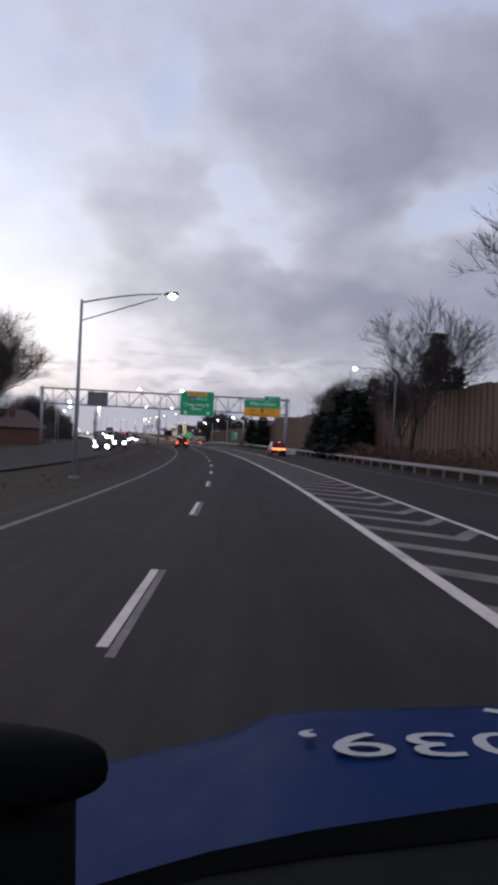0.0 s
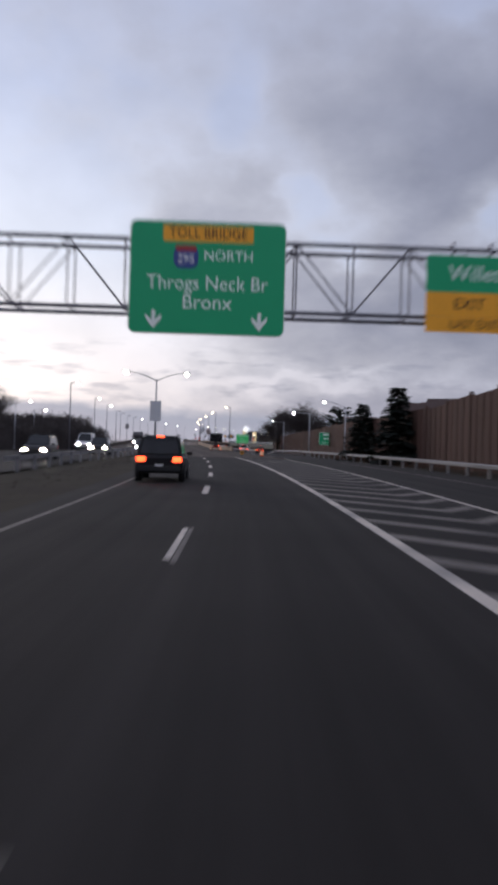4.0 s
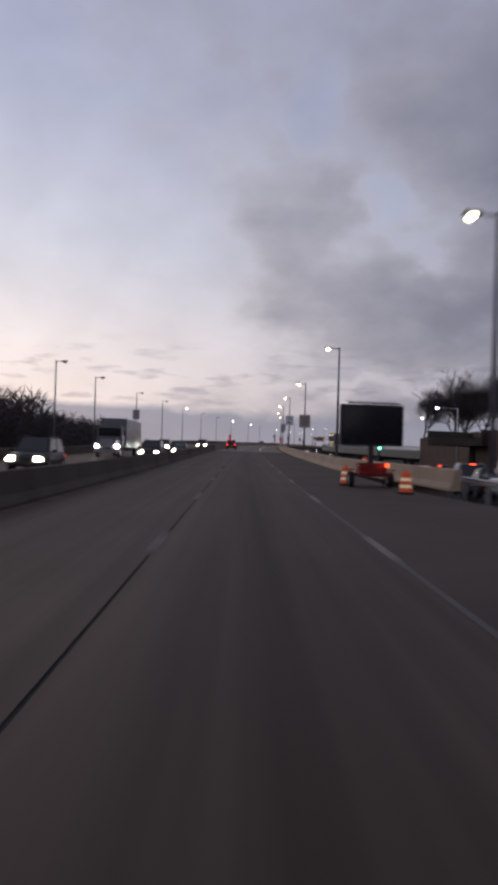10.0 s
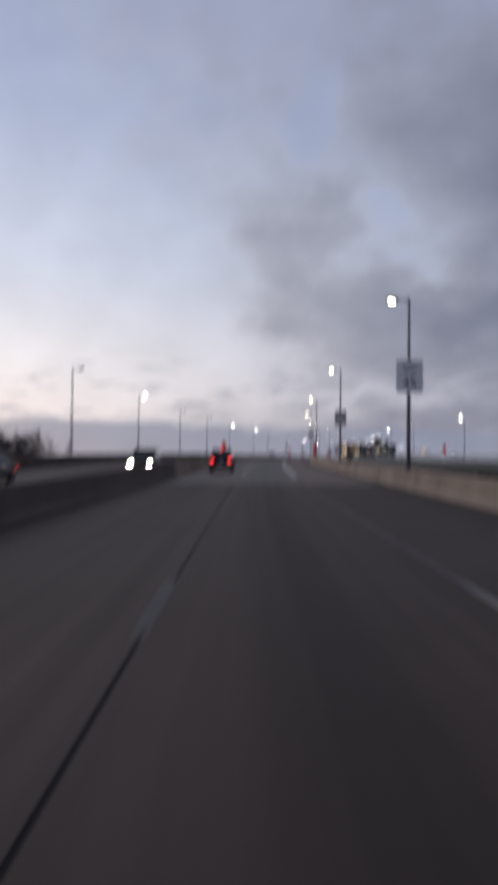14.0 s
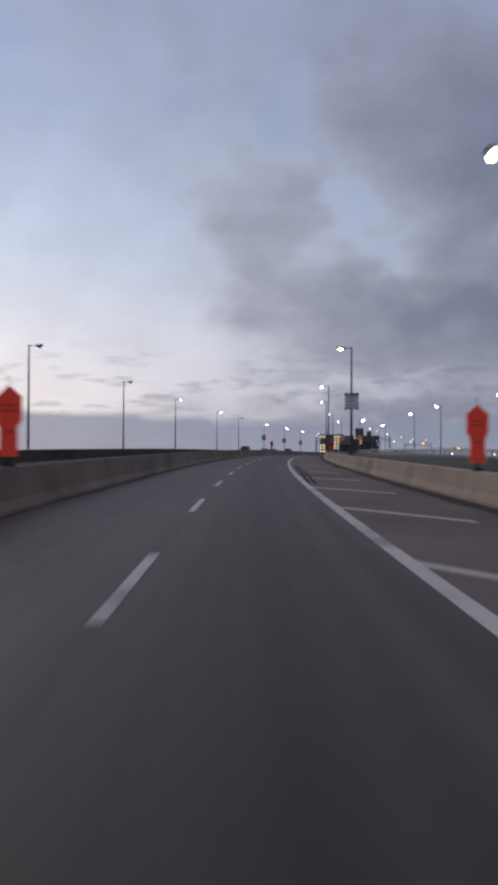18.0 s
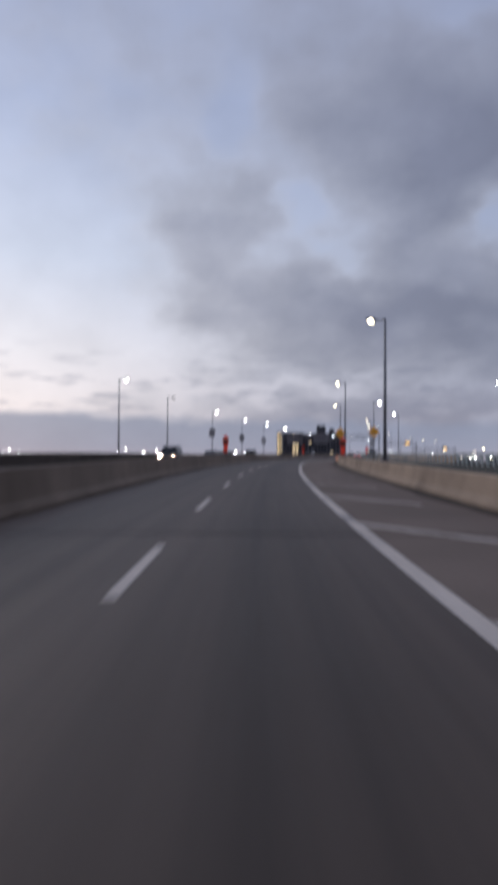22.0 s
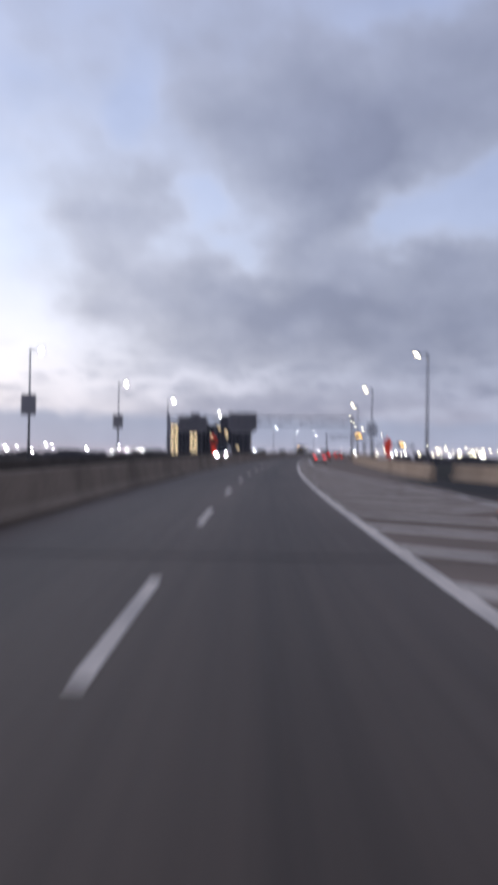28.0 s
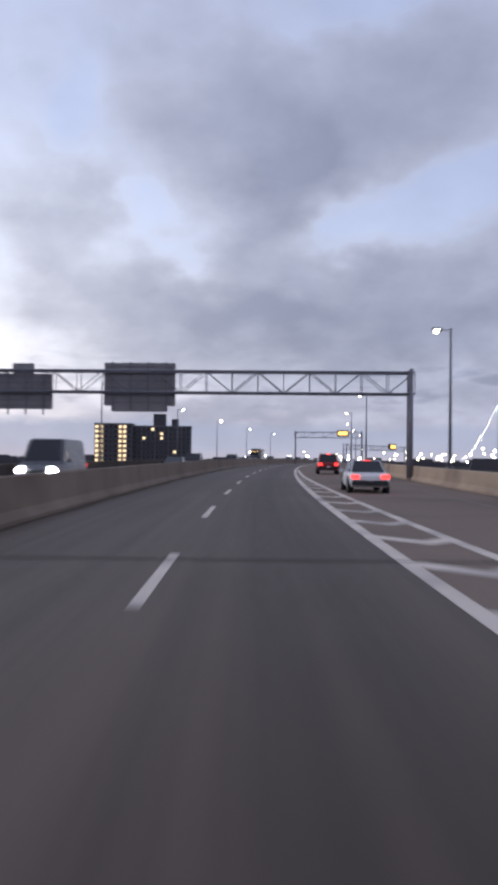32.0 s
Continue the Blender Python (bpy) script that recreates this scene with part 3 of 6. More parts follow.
barrier_top = lerp((196, 0.88), (352, 0.88), (384, 1.09), (1000, 1.09))
under = lambda d: (lambda q: barrier_top(q) - d)
JERSEY = [(-6.62, 0), (-6.62, 0.08), (-6.46, 0.30), (-6.36, under(0.03)), (-6.33, barrier_top), (-6.23, barrier_top), (-6.20, under(0.03)), (-6.10, 0.30), (-5.96, 0.08), (-5.96, 0)]
wall_run("median_barrier", JERSEY, 196, 372, 6.1, BARRIER, "dark stained concrete median barrier with sloped faces")
wall_run("median_barrier_deck", JERSEY, 372, 1000, 6.1, DECK_BARRIER, "weathered tan-grey concrete median barrier with sloped faces")
base_r = lerp((262, 8.0), (285, 6.1), (400, 6.05), (600, 5.85), (638, 6.2))
PAR = [(base_r, 0), (base_r, 0.1), (lambda s: base_r(s) + 0.14, 0.32), (lambda s: base_r(s) + 0.22, 0.86), (lambda s: base_r(s) + 0.26, 0.89), (lambda s: base_r(s) + 0.48, 0.89), (lambda s: base_r(s) + 0.52, 0.86), (lambda s: base_r(s) + 0.52, 0)]
wall_run("parapet", PAR, 262, 638, 9.15, PARAPET, "tan concrete bridge parapet with rounded top")
PAR2 = [(lat + 9.45, h) for lat, h in ((0, 0), (0, 0.1), (0.14, 0.32), (0.22, 0.95), (0.26, 0.98), (0.48, 0.98), (0.52, 0.95), (0.52, 0))]
wall_run("parapet_far", PAR2, 668, 1000, 9.15, PARAPET, "tan concrete parapet beyond the merging ramp")
PAR3 = [(lat, (lambda q, h=h: cant(q) + h)) for lat, h in ((-18.4, -0.3), (-18.4, 0.80), (-18.25, 0.84), (-18.1, 0.80), (-18.1, -0.3))]
wall_run("parapet_opposite", PAR3, 215, 1000, 12.2, BARRIER, "grey concrete parapet of the oncoming carriageway")

# ---- lamp posts ----
def cobra_head(parent, end, side, lens, tilt=6):
    """A luminaire at the end of an arm that points to side (+1: right)."""
    bm = fresh()
    box(bm, (0.62, 0.30, 0.14), (0.22 * side, 0, 0.02), (0, -tilt * side, 0), 0.05)
    head = part("luminaire", bm, POLE, parent)
    head.location = end
    bm = fresh()
    got = bmesh.ops.create_uvsphere(bm, u_segments=12, v_segments=8, radius=0.17)["verts"]
    bmesh.ops.transform(bm, matrix=pose(0.26 * side, 0, -0.07) @ Matrix.Diagonal((1.05, 1.0, 0.8, 1)), verts=got)
    part("lens", bm, lens, head, "glowing lamp glass", True)
    return head


def lamp_post(name, m, height, arm, sides, lens, steel, label, group, base=0.0, rise=0.0):
    post = thing(name, m, label, "street lamp", group)
    bm = fresh()
    box(bm, (0.42, 0.42, 0.10), (0, 0, 0.05 + base), bevel=0.02)
    for dx in (-0.15, 0.15):
        for dy in (-0.15, 0.15):
            rod(bm, (dx, dy, base + 0.1), (dx, dy, base + 0.17), 0.022)
    part("base_plate", bm, steel, post)
    part("pole", rod(fresh(), (0, 0, base + 0.1), (0, 0, height), 0.105, 0.06, 12), steel, post, smooth=True)
    for side in sides:
        bm = fresh()
        last = Vector((0, 0, height - 0.12))
        for k in range(1, 7):
            f = k / 6
            p = Vector((side * arm * f, 0, height - 0.12 + (0.05 * arm + rise) * math.sin(f * 1.5)))
            rod(bm, last, p, 0.042 - 0.012 * f, 0.04 - 0.012 * f, 8)
            last = p
        part("arm", bm, steel, post, smooth=True)
        if arm > 2.5:
            part("brace", rod(fresh(), (0, 0, height - 0.9), (side * arm * 0.9, 0, height - 0.1 + rise * 0.93), 0.028), steel, post)
        cobra_head(post, last, side, lens)
    return post


RIGHT_POSTS = [(253.2, 7.0), (287.5, 6.34), (324, 6.6), (356.5, 6.34), (389, 6.34), (428.5, 6.34), (468.2, 6.34), (505.6, 6.34), (538, 6.34), (580.6, 6.5), (620, 6.3), (677, 11.0), (711.3, 10.2), (746.5, 10.25), (797, 10.1), (836, 9.72), (876, 9.72), (916, 9.72), (956, 9.72)]
first = lamp_post("street_lamp", on(*RIGHT_POSTS[0]), 8.9, 0.55, (-1,), LAMP_WARM, POLE, "lit dark steel street lamp with short arm on the parapet", "lamps along the right edge", base=0.89)
for s, lat in RIGHT_POSTS[1:]:
    copy_thing(first, on(s, lat, 0.09 if s > 660 else 0.0))
LEFT_POSTS = [202, 240, 272, 306, 326, 360.6, 395.1, 431.8, 471.3, 505.9, 540.5, 581.4, 608.1, 644.4, 677.9, 708, 738, 784, 830, 870, 910, 950]
UNLIT = (306, 326, 360.6, 395.1, 471.3, 505.9, 608.1)
second = lamp_post("street_lamp", on(LEFT_POSTS[0], -18.65), 9.1, 0.60, (1,), LAMP, POLE, "lit slender steel street lamp beside the oncoming lanes", "lamps along the far edge")
third = lamp_post("street_lamp", on(UNLIT[0], -18.65), 9.1, 0.60, (1,), LAMP_OFF, POLE, "unlit slender steel street lamp beside the oncoming lanes", "lamps along the far edge")
for s in LEFT_POSTS[1:]:
    if s != UNLIT[0]:
        copy_thing(third if s in UNLIT else second, on(s, -18.65, cant(s)))

# ---- dirt blown against the barriers ----
for name, s0, s1, near, far in (("dirt_left", 206, 800, -5.94, -5.45), ("dirt_right", 285, 636, None, 0.55)):
    rng = random.Random(name)
    wob = [rng.uniform(0.35, 1.25) for _ in range(200)]
    uneven = lambda q, w=wob: w[int(q / 4) % 200]
    if near is None:
        prof = [(lambda q: base_r(q) - 0.75 * uneven(q), 0.007), (lambda q: base_r(q) + 0.02, 0.007)]
    else:
        prof = [(near, 0.007), (lambda q: near + 0.34 * uneven(q), 0.007)]
    ribbon("dirt_strip", prof, s0, s1, 4, DIRT, pavement)

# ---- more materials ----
# green sheeting: slight emission stands in for headlamp light thrown back
SIGN_GREEN = mat("glowing_green_sheeting", (0.005, 0.16, 0.075), 0.45, 0.1, 1, 0.02, glow=0.10, glow_color=(0.0, 0.6, 0.28))
# headlit copy of the green: brighter colour and emission imitate headlamps on it
SIGN_HEADLIT = mat("headlit_green_sheeting", (0.03, 0.30, 0.08), 0.45, 0.1, 1, 0.02, glow=0.16, glow_color=(0.06, 0.75, 0.22))
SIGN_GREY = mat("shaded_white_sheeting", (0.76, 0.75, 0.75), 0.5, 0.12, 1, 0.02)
# yellow glows a little too, in place of returned headlamp light
SIGN_YELLOW = mat("glowing_yellow_sheeting", (0.70, 0.31, 0.02), 0.45, 0.1, 1, 0.02, glow=0.14)
# orange fabric is lifted by emission, as if headlamps fell on it
SIGN_ORANGE = mat("glowing_orange_fabric", (0.80, 0.055, 0.025), 0.6, 0.14, 0.6, 0.05, glow=0.12)
SIGN_BLUE = mat("blue_sheeting", (0.06, 0.09, 0.35), 0.5, 0.1, 1, 0.02)
SIGN_RED = mat("red_sheeting", (0.5, 0.05, 0.05), 0.5, 0.1, 1, 0.02)
SIGN_BLACK = mat("black_legend", (0.02, 0.02, 0.02), 0.6, 0.1, 1, 0)
SIGN_BACK = mat("sign_back_aluminium", (0.27, 0.245, 0.25), 0.6, 0.15, 1, 0.05)
# legend brightened by a little emission, though nothing in it is lit
LEGEND = mat("glowing_white_legend", (0.8, 0.8, 0.8), 0.5, 0.05, 1, 0, glow=0.08)
BARK = mat("bark", (0.055, 0.045, 0.04), 0.9, 0.35, 0.3, 0.4)
TWIG = mat("twigs", (0.06, 0.048, 0.045), 0.9, 0.3, 0.3, 0.1)
NEEDLE = mat("conifer_needles", (0.013, 0.019, 0.012), 0.85, 0.4, 0.6, 0.1, per_object=0.15)
BRUSH = mat("dry_brush", (0.11, 0.062, 0.04), 0.95, 0.4, 0.4, 0.2)
PLANK = mat("noise_wall_timber", (0.105, 0.052, 0.036), 0.85, 0.28, 0.6, 0.3, stain=(0.068, 0.035, 0.026), stretch=(1, 1, 0.15), per_object=0.22)
BRICKWORK = mat("house_brick", (0.16, 0.075, 0.055), 0.9, 0.25, 0.5, 0.2)
SHINGLE = mat("roof_shingle", (0.10, 0.065, 0.055), 0.9, 0.25, 0.5, 0.2)
FACADE = mat("apartment_brick", (0.075, 0.07, 0.08), 0.9, 0.2, 2.0, 0.2)
FACADE_PALE = mat("apartment_concrete", (0.14, 0.13, 0.14), 0.9, 0.2, 2.0, 0.2)
LIT_WINDOW = mat("lit_window", (0.8, 0.6, 0.35), 0.4, 0.1, 1, 0, glow=1.1, glow_color=(1.0, 0.74, 0.40))
DARK_GLASS = mat("dark_glass", (0.012, 0.013, 0.016), 0.08, 0.1, 1, 0)
RUBBER = mat("tyre_rubber", (0.015, 0.015, 0.016), 0.85, 0.2, 0.3, 0.2)
RIM = mat("wheel_rim", (0.25, 0.25, 0.26), 0.35, 0.1, 0.3, 0, metal=0.9)
TRIM = mat("black_trim", (0.02, 0.02, 0.022), 0.6, 0.2, 0.4, 0.1)
HEADLIGHT = mat("headlight_beam", (1, 1, 1), 0.2, 0, 1, 0, glow=150, glow_color=(1.0, 0.98, 0.94))
HEADLIGHT_WARM = mat("warm_headlight", (1, 0.9, 0.7), 0.2, 0, 1, 0, glow=110, glow_color=(1.0, 0.86, 0.62))
TAIL = mat("tail_light", (0.5, 0.02, 0.02), 0.25, 0, 1, 0, glow=3.2, glow_color=(1.0, 0.03, 0.025))
BRAKE = mat("brake_light", (0.6, 0.05, 0.02), 0.25, 0, 1, 0, glow=4.5, glow_color=(1.0, 0.075, 0.02))
AMBER = mat("amber_light", (0.8, 0.4, 0.05), 0.3, 0, 1, 0, glow=2.8, glow_color=(1.0, 0.55, 0.10))
GREEN_LIGHT = mat("green_signal_light", (0.1, 0.8, 0.5), 0.3, 0, 1, 0, glow=9, glow_color=(0.1, 1.0, 0.6))
PAINTS = {n: mat(n + "_car_paint", c, 0.28 if c[0] > 0.1 else 0.42, 0.06, 1.0, 0.0, metal=m, shine=0.5 if c[0] > 0.1 else 0.2) for n, c, m in (("black", (0.012, 0.012, 0.014), 0.0), ("grey", (0.14, 0.14, 0.15), 0.4), ("dim", (0.026, 0.026, 0.029), 0.0), ("white", (0.78, 0.77, 0.75), 0.0), ("silver", (0.36, 0.36, 0.38), 0.5), ("red", (0.22, 0.015, 0.015), 0.2))}
TEAL = mat("teal_bridge_steel", (0.032, 0.045, 0.046), 0.6, 0.2, 0.6, 0.1)
TEAL_PALE = mat("pale_rail_steel", (0.34, 0.40, 0.40), 0.55, 0.15, 0.6, 0.1)
# drum bands: warm emission imitates light returned by reflective sheeting
DRUM_WHITE = mat("glowing_white_band", (0.7, 0.62, 0.5), 0.4, 0.1, 0.4, 0, glow=0.25, glow_color=(1.0, 0.75, 0.45))
# the orange plastic has a weaker added glow, with no lamp inside
DRUM_ORANGE = mat("glowing_orange_plastic", (0.75, 0.10, 0.02), 0.5, 0.12, 0.4, 0.05, glow=0.12)


class Soup:
    """Collects tubes and leaves for one mesh."""

    def __init__(self):
        self.v, self.f = [], []

    def tube(self, a, b, r0, r1, sides=4):
        a, b = Vector(a), Vector(b)
        d = (b - a).normalized()
        u = d.orthogonal().normalized()
        w = d.cross(u)
        k = len(self.v)
        for p, r in ((a, r0), (b, r1)):
            for i in range(sides):
                q = 2 * math.pi * i / sides
                self.v.append(tuple(p + (u * math.cos(q) + w * math.sin(q)) * r))
        for i in range(sides):
            j = (i + 1) % sides
            self.f.append((k + i, k + j, k + sides + j, k + sides + i))

    def leaf(self, p, d, side, length, width):
        p, d, side = Vector(p), Vector(d), Vector(side)
        k = len(self.v)
        self.v += [tuple(p - side * width * 0.4), tuple(p + d * length * 0.5 - side * width), tuple(p + d * length), tuple(p + d * length * 0.55 + side * width), tuple(p + side * width * 0.4)]
        self.f.append((k, k + 1, k + 2, k + 3, k + 4))

    def mesh(self, name, material):
        data = bpy.data.meshes.new(name)
        data.from_pydata(self.v, [], self.f)
        data.materials.append(material)
        return data

    def part(self, name, material, parent, label=""):
        ob = new(name, self.mesh(name, material))
        ob.parent = parent
        if label:
            ob["label"] = label
        return ob


def lettering(text, size, material, parent, place, spin=(90, 0, 0), name="lettering", squash=1.0, thick=0.004):
    """Writing in the built-in font as one mesh part, centred on place."""
    c = bpy.data.curves.new(name, "FONT")
    c.body, c.size, c.align_x, c.align_y, c.extrude, c.resolution_u = text, size, "CENTER", "CENTER", thick, 3
    tmp = new(name, c)
    data = bpy.data.meshes.new_from_object(tmp.evaluated_get(bpy.context.evaluated_depsgraph_get()))
    bpy.data.objects.remove(tmp)
    data.materials.clear()
    data.materials.append(material)
    ob = new(name, data)
    ob.parent = parent
    ob.matrix_local = pose(*place, *spin) @ Matrix.Diagonal((squash, 1, 1, 1))
    return ob


def plate(bm, w, h, mid, thick=0.04, radius=0.12, steps=4):
    """A sign panel with rounded corners, facing -y."""
    pts = []
    for cx, cz, q0 in ((w / 2 - radius, h / 2 - radius, 0), (-w / 2 + radius, h / 2 - radius, 90), (-w / 2 + radius, -h / 2 + radius, 180), (w / 2 - radius, -h / 2 + radius, 270)):
        for i in range(steps + 1):
            q = radians(q0 + 90 * i / steps)
            pts.append((cx + radius * math.cos(q), cz + radius * math.sin(q)))
    front = [bm.verts.new((mid[0] + x, mid[1] - thick / 2, mid[2] + z)) for x, z in pts]
    back = [bm.verts.new((mid[0] + x, mid[1] + thick / 2, mid[2] + z)) for x, z in pts]
    bm.faces.new(front[::-1])
    bm.faces.new(back)
    for i in range(len(pts)):
        j = (i + 1) % len(pts)
        bm.faces.new((front[i], front[j], back[j], back[i]))
    return bm


def bars(parent, rows, material, y, name="legend_bar"):
    """Unreadable writing as plain bars: rows of (x, z, width, height)."""
    for x, z, w, h in rows:
        part(name, box(fresh(), (w, 0.012, h), (x, y, z)), material, parent)

# ---- trees and brush ----
def bare_tree_meshes(seed, height, spread, lean=0.0):
    rng = random.Random(seed)
    trunk, crown = Soup(), Soup()

    def grow(p, d, length, r, level):
        n = 3 if level < 2 else 2
        for i in range(n):
            d = (d + Vector((rng.uniform(-1, 1), rng.uniform(-1, 1), rng.uniform(-0.2, 0.5))) * (0.10 + 0.05 * level)).normalized()
            q = p + d * length / n
            (trunk if level < 2 else crown).tube(p, q, r, r * 0.82, 7 if level == 0 else 5 if level == 1 else 3)
            r *= 0.82
            p = q
            if level and level < 5:
                for _ in range(2):
                    side = d.orthogonal().normalized()
                    side = Matrix.Rotation(rng.uniform(0, 6.28), 3, d) @ side
                    grow(p, (d * 0.8 + side * spread * 0.8 + Vector((0, 0, 0.28))).normalized(), length * rng.uniform(0.5, 0.74), max(r * 0.58, 0.008), level + 1)
        if level < 5:
            for _ in range(4 if level == 0 else 2):
                side = Matrix.Rotation(rng.uniform(0, 6.28), 3, d) @ d.orthogonal().normalized()
                grow(p, (d * 0.9 + side * spread * 0.75 + Vector((0, 0, 0.15))).normalized(), length * rng.uniform(0.6, 0.8), max(r * 0.64, 0.008), level + 1)

    grow(Vector((0, 0, -0.2)), Vector((lean, 0, 1)).normalized(), height * 0.34, height * 0.02, 0)
    return trunk.mesh("trunk", BARK), crown.mesh("crown", TWIG)


def conifer_meshes(seed, height, radius, droop=0.35, flat=False):
    rng = random.Random(seed)
    trunk, crown = Soup(), Soup()
    trunk.tube((0, 0, -0.2), (0, 0, height * 0.97), height * 0.02, 0.03, 7)
    layers = int(height * (1.6 if flat else 3.0))
    for i in range(layers):
        f = i / layers
        z = height * (0.06 + 0.94 * f) if not flat else height * (0.30 + 0.68 * f)
        reach = radius * ((1 - f) ** 0.8 * rng.uniform(0.75, 1.12) + 0.04) if not flat else radius * (0.55 + 0.6 * math.sin(math.pi * min(1, f * 0.9 + 0.15))) * rng.uniform(0.6, 1.1)
        for k in range(7 if not flat else 5):
            q = rng.uniform(0, 6.28)
            d = Vector((math.cos(q), math.sin(q), -droop * rng.uniform(0.3, 1) if not flat else 0.25)).normalized()
            tip = Vector((0, 0, z)) + d * reach
            crown.tube((0, 0, z), tip, 0.035, 0.008, 3)
            side = d.cross(Vector((0, 0, 1))).normalized()
            clumps = max(4, int(reach * (7 if not flat else 9)))
            for j in range(clumps):
                g = (j + 0.6) / clumps
                if flat and g < 0.45:
                    continue
                p = Vector((0, 0, z)) + d * reach * g
                for sgn in (-1, 1):
                    nd = (d * 0.6 + side * sgn * rng.uniform(0.4, 1.0) + Vector((0, 0, rng.uniform(-0.45, 0.35)))).normalized()
                    ns = nd.cross(Vector((rng.uniform(-1, 1), rng.uniform(-1, 1), 1))).normalized()
                    crown.leaf(p, nd, ns, rng.uniform(0.35, 0.75), rng.uniform(0.09, 0.18))
    return trunk.mesh("trunk", BARK), crown.mesh("crown", NEEDLE)


def tree(name, meshes, m, label, group="", size=1.0):
    top = thing(name, m, label, "tree", group)
    for n, data in zip(("trunk", "crown"), meshes):
        ob = new(n, data)
        ob.parent = top
        ob.scale = (size, size, size)
    return top


BARE = [bare_tree_meshes(k, 12.0, 0.72) for k in (3, 8, 15)]
FIR = [conifer_meshes(k, 10.0, 2.6) for k in (1, 2)]
PINE = conifer_meshes(5, 9.0, 3.4, flat=True)
FIR_LABEL = "tall dark green conifer with dense drooping branches"
BARE_LABEL = "leafless winter tree with fine grey twigs"
for s, lat, h, k in ((95, 16.5, 9.0, 1), (101, 16.2, 9.2, 0), (105, 16.6, 9.3, 1), (116, 16.6, 7.0, 0), (165, 15.6, 7.4, 0), (180, 15.9, 6.6, 1), (120.5, 16.6, 6.4, 1)):
    tree("conifer", FIR[k], on(s, lat, -0.2, 37 * s) @ Matrix.Diagonal((1.5, 1.5, 1, 1)), FIR_LABEL, "conifers by the ramp", h / 10)
for s, lat, h in ((102, 28.5, 17.5), (118, 24.5, 12.3), (131, 27.0, 11.4), (86, 25.3, 11.4)):
    tree("conifer", FIR[0], on(s, lat, -0.2, 53 * s), FIR_LABEL, "conifers behind the wall", h / 10)
tree("pine", PINE, on(232, 24.9, -0.6, 20), "broad dark pine rising over the timber wall", size=1.04)
for s, lat, h, k in ((68, 15.2, 15.2, 0), (56, 25.5, 22.5, 1), (112, 19.6, 9.8, 2), (256, 22.6, 11.4, 0), (262, 24.4, 10.4, 2), (400, 36.5, 15.5, 2), (353, 31.5, 14.6, 0), (341, 32.6, 14.0, 1), (360, 34.5, 13.2, 2), (347, 31.2, 12.5, 1), (126, 19.4, 8.2, 0), (119, 19.8, 8.6, 1), (88, 18.2, 12.6, 2), (57.6, 26.3, 22.0, 2), (54.6, 25.9, 21.0, 0), (78, 17.2, 11.5, 1), (270, 25.7, 10.6, 0), (276, 28.6, 9.4, 1), (286, 20.8, 9.0, 2), (290, 23.3, 8.6, 0), (300, 27.0, 9.8, 1), (310, 32.7, 9.8, 2), (262, 32.7, 9.0, 1), (96, 20.4, 9.8, 1), (118, 22.5, 13.5, 0), (126, 23.5, 14.5, 2), (136, 22.8, 13.0, 1), (146, 23.4, 12.0, 0)):
    tree("bare_tree", BARE[k], on(s, lat, -1.0, 61 * s), BARE_LABEL, "bare trees on the right bank", h / 12)
rng = random.Random(4)
for i in range(15):
    s = 28 + i * 12.5 + rng.uniform(-4, 4)
    tree("bare_tree", BARE[i % 3], on(s, -28 - rng.uniform(0, 10), -1.2, 47 * i), BARE_LABEL, "bare trees beyond the oncoming lanes", rng.uniform(7, 10.5) / 12)


def thicket(name, s0, s1, lat0, lat1, h0, h1, count, seed, material, label, base=-0.5, twigs=7, fine=0.014):
    """A bank of brush: many thin stems and twigs in one mesh."""
    rng = random.Random(seed)
    soup = Soup()
    for _ in range(count):
        p = at(rng.uniform(s0, s1), rng.uniform(lat0, lat1), base)
        h = rng.uniform(h0, h1)
        d = Vector((rng.uniform(-0.3, 0.3), rng.uniform(-0.3, 0.3), 1)).normalized()
        soup.tube(p, p + d * h, 0.02 + h * 0.005, 0.008, 3)
        for _ in range(twigs):
            f = rng.uniform(0.3, 1)
            e = Vector((rng.uniform(-1, 1), rng.uniform(-1, 1), rng.uniform(0.1, 1))).normalized()
            q = p + d * h * f
            soup.leaf(q, e, e.orthogonal().normalized(), h * rng.uniform(0.12, 0.30), h * fine + 0.008)
    return tagged(new(name, soup.mesh(name, material)), label, "brush", kind="stuff")


thicket("brush", 20, 105, 14.4, 16.4, 0.9, 2.6, 1500, 1, BRUSH, "dry reddish brush along the ramp")
thicket("brush", 105, 190, 14.3, 15.4, 0.4, 1.3, 500, 2, BRUSH, "low dry weeds along the ramp")
thicket("far_woods", 120, 300, -58, -29, 3.5, 7.0, 2600, 9, TWIG, "bare winter woods beyond the oncoming lanes", -2.0, 16, 0.006)
thicket("far_woods", 296, 348, -58, -29, 6.0, 9.2, 1500, 3, TWIG, "dense bare winter woods beyond the oncoming lanes", -2.0, 22, 0.008)
thicket("far_woods", 348, 400, -60, -30, 4.6, 7.4, 1300, 13, TWIG, "bare winter woods thinning out beyond the oncoming lanes", -2.0, 20, 0.008)
thicket("far_woods", 400, 440, -62, -31, 3.4, 6.2, 800, 14, TWIG, "low bare woods at the end of the bank", -2.0, 18, 0.008)
thicket("far_woods", 420, 900, -155, -90, 2.2, 4.4, 2200, 5, TWIG, "far bare woods along the shore", -3.0, 12, 0.006)
thicket("median_weeds", -20, 200, -9.3, -6.6, 0.03, 0.09, 1500, 7, GRASS, "dead weeds on the grass median", -0.1)
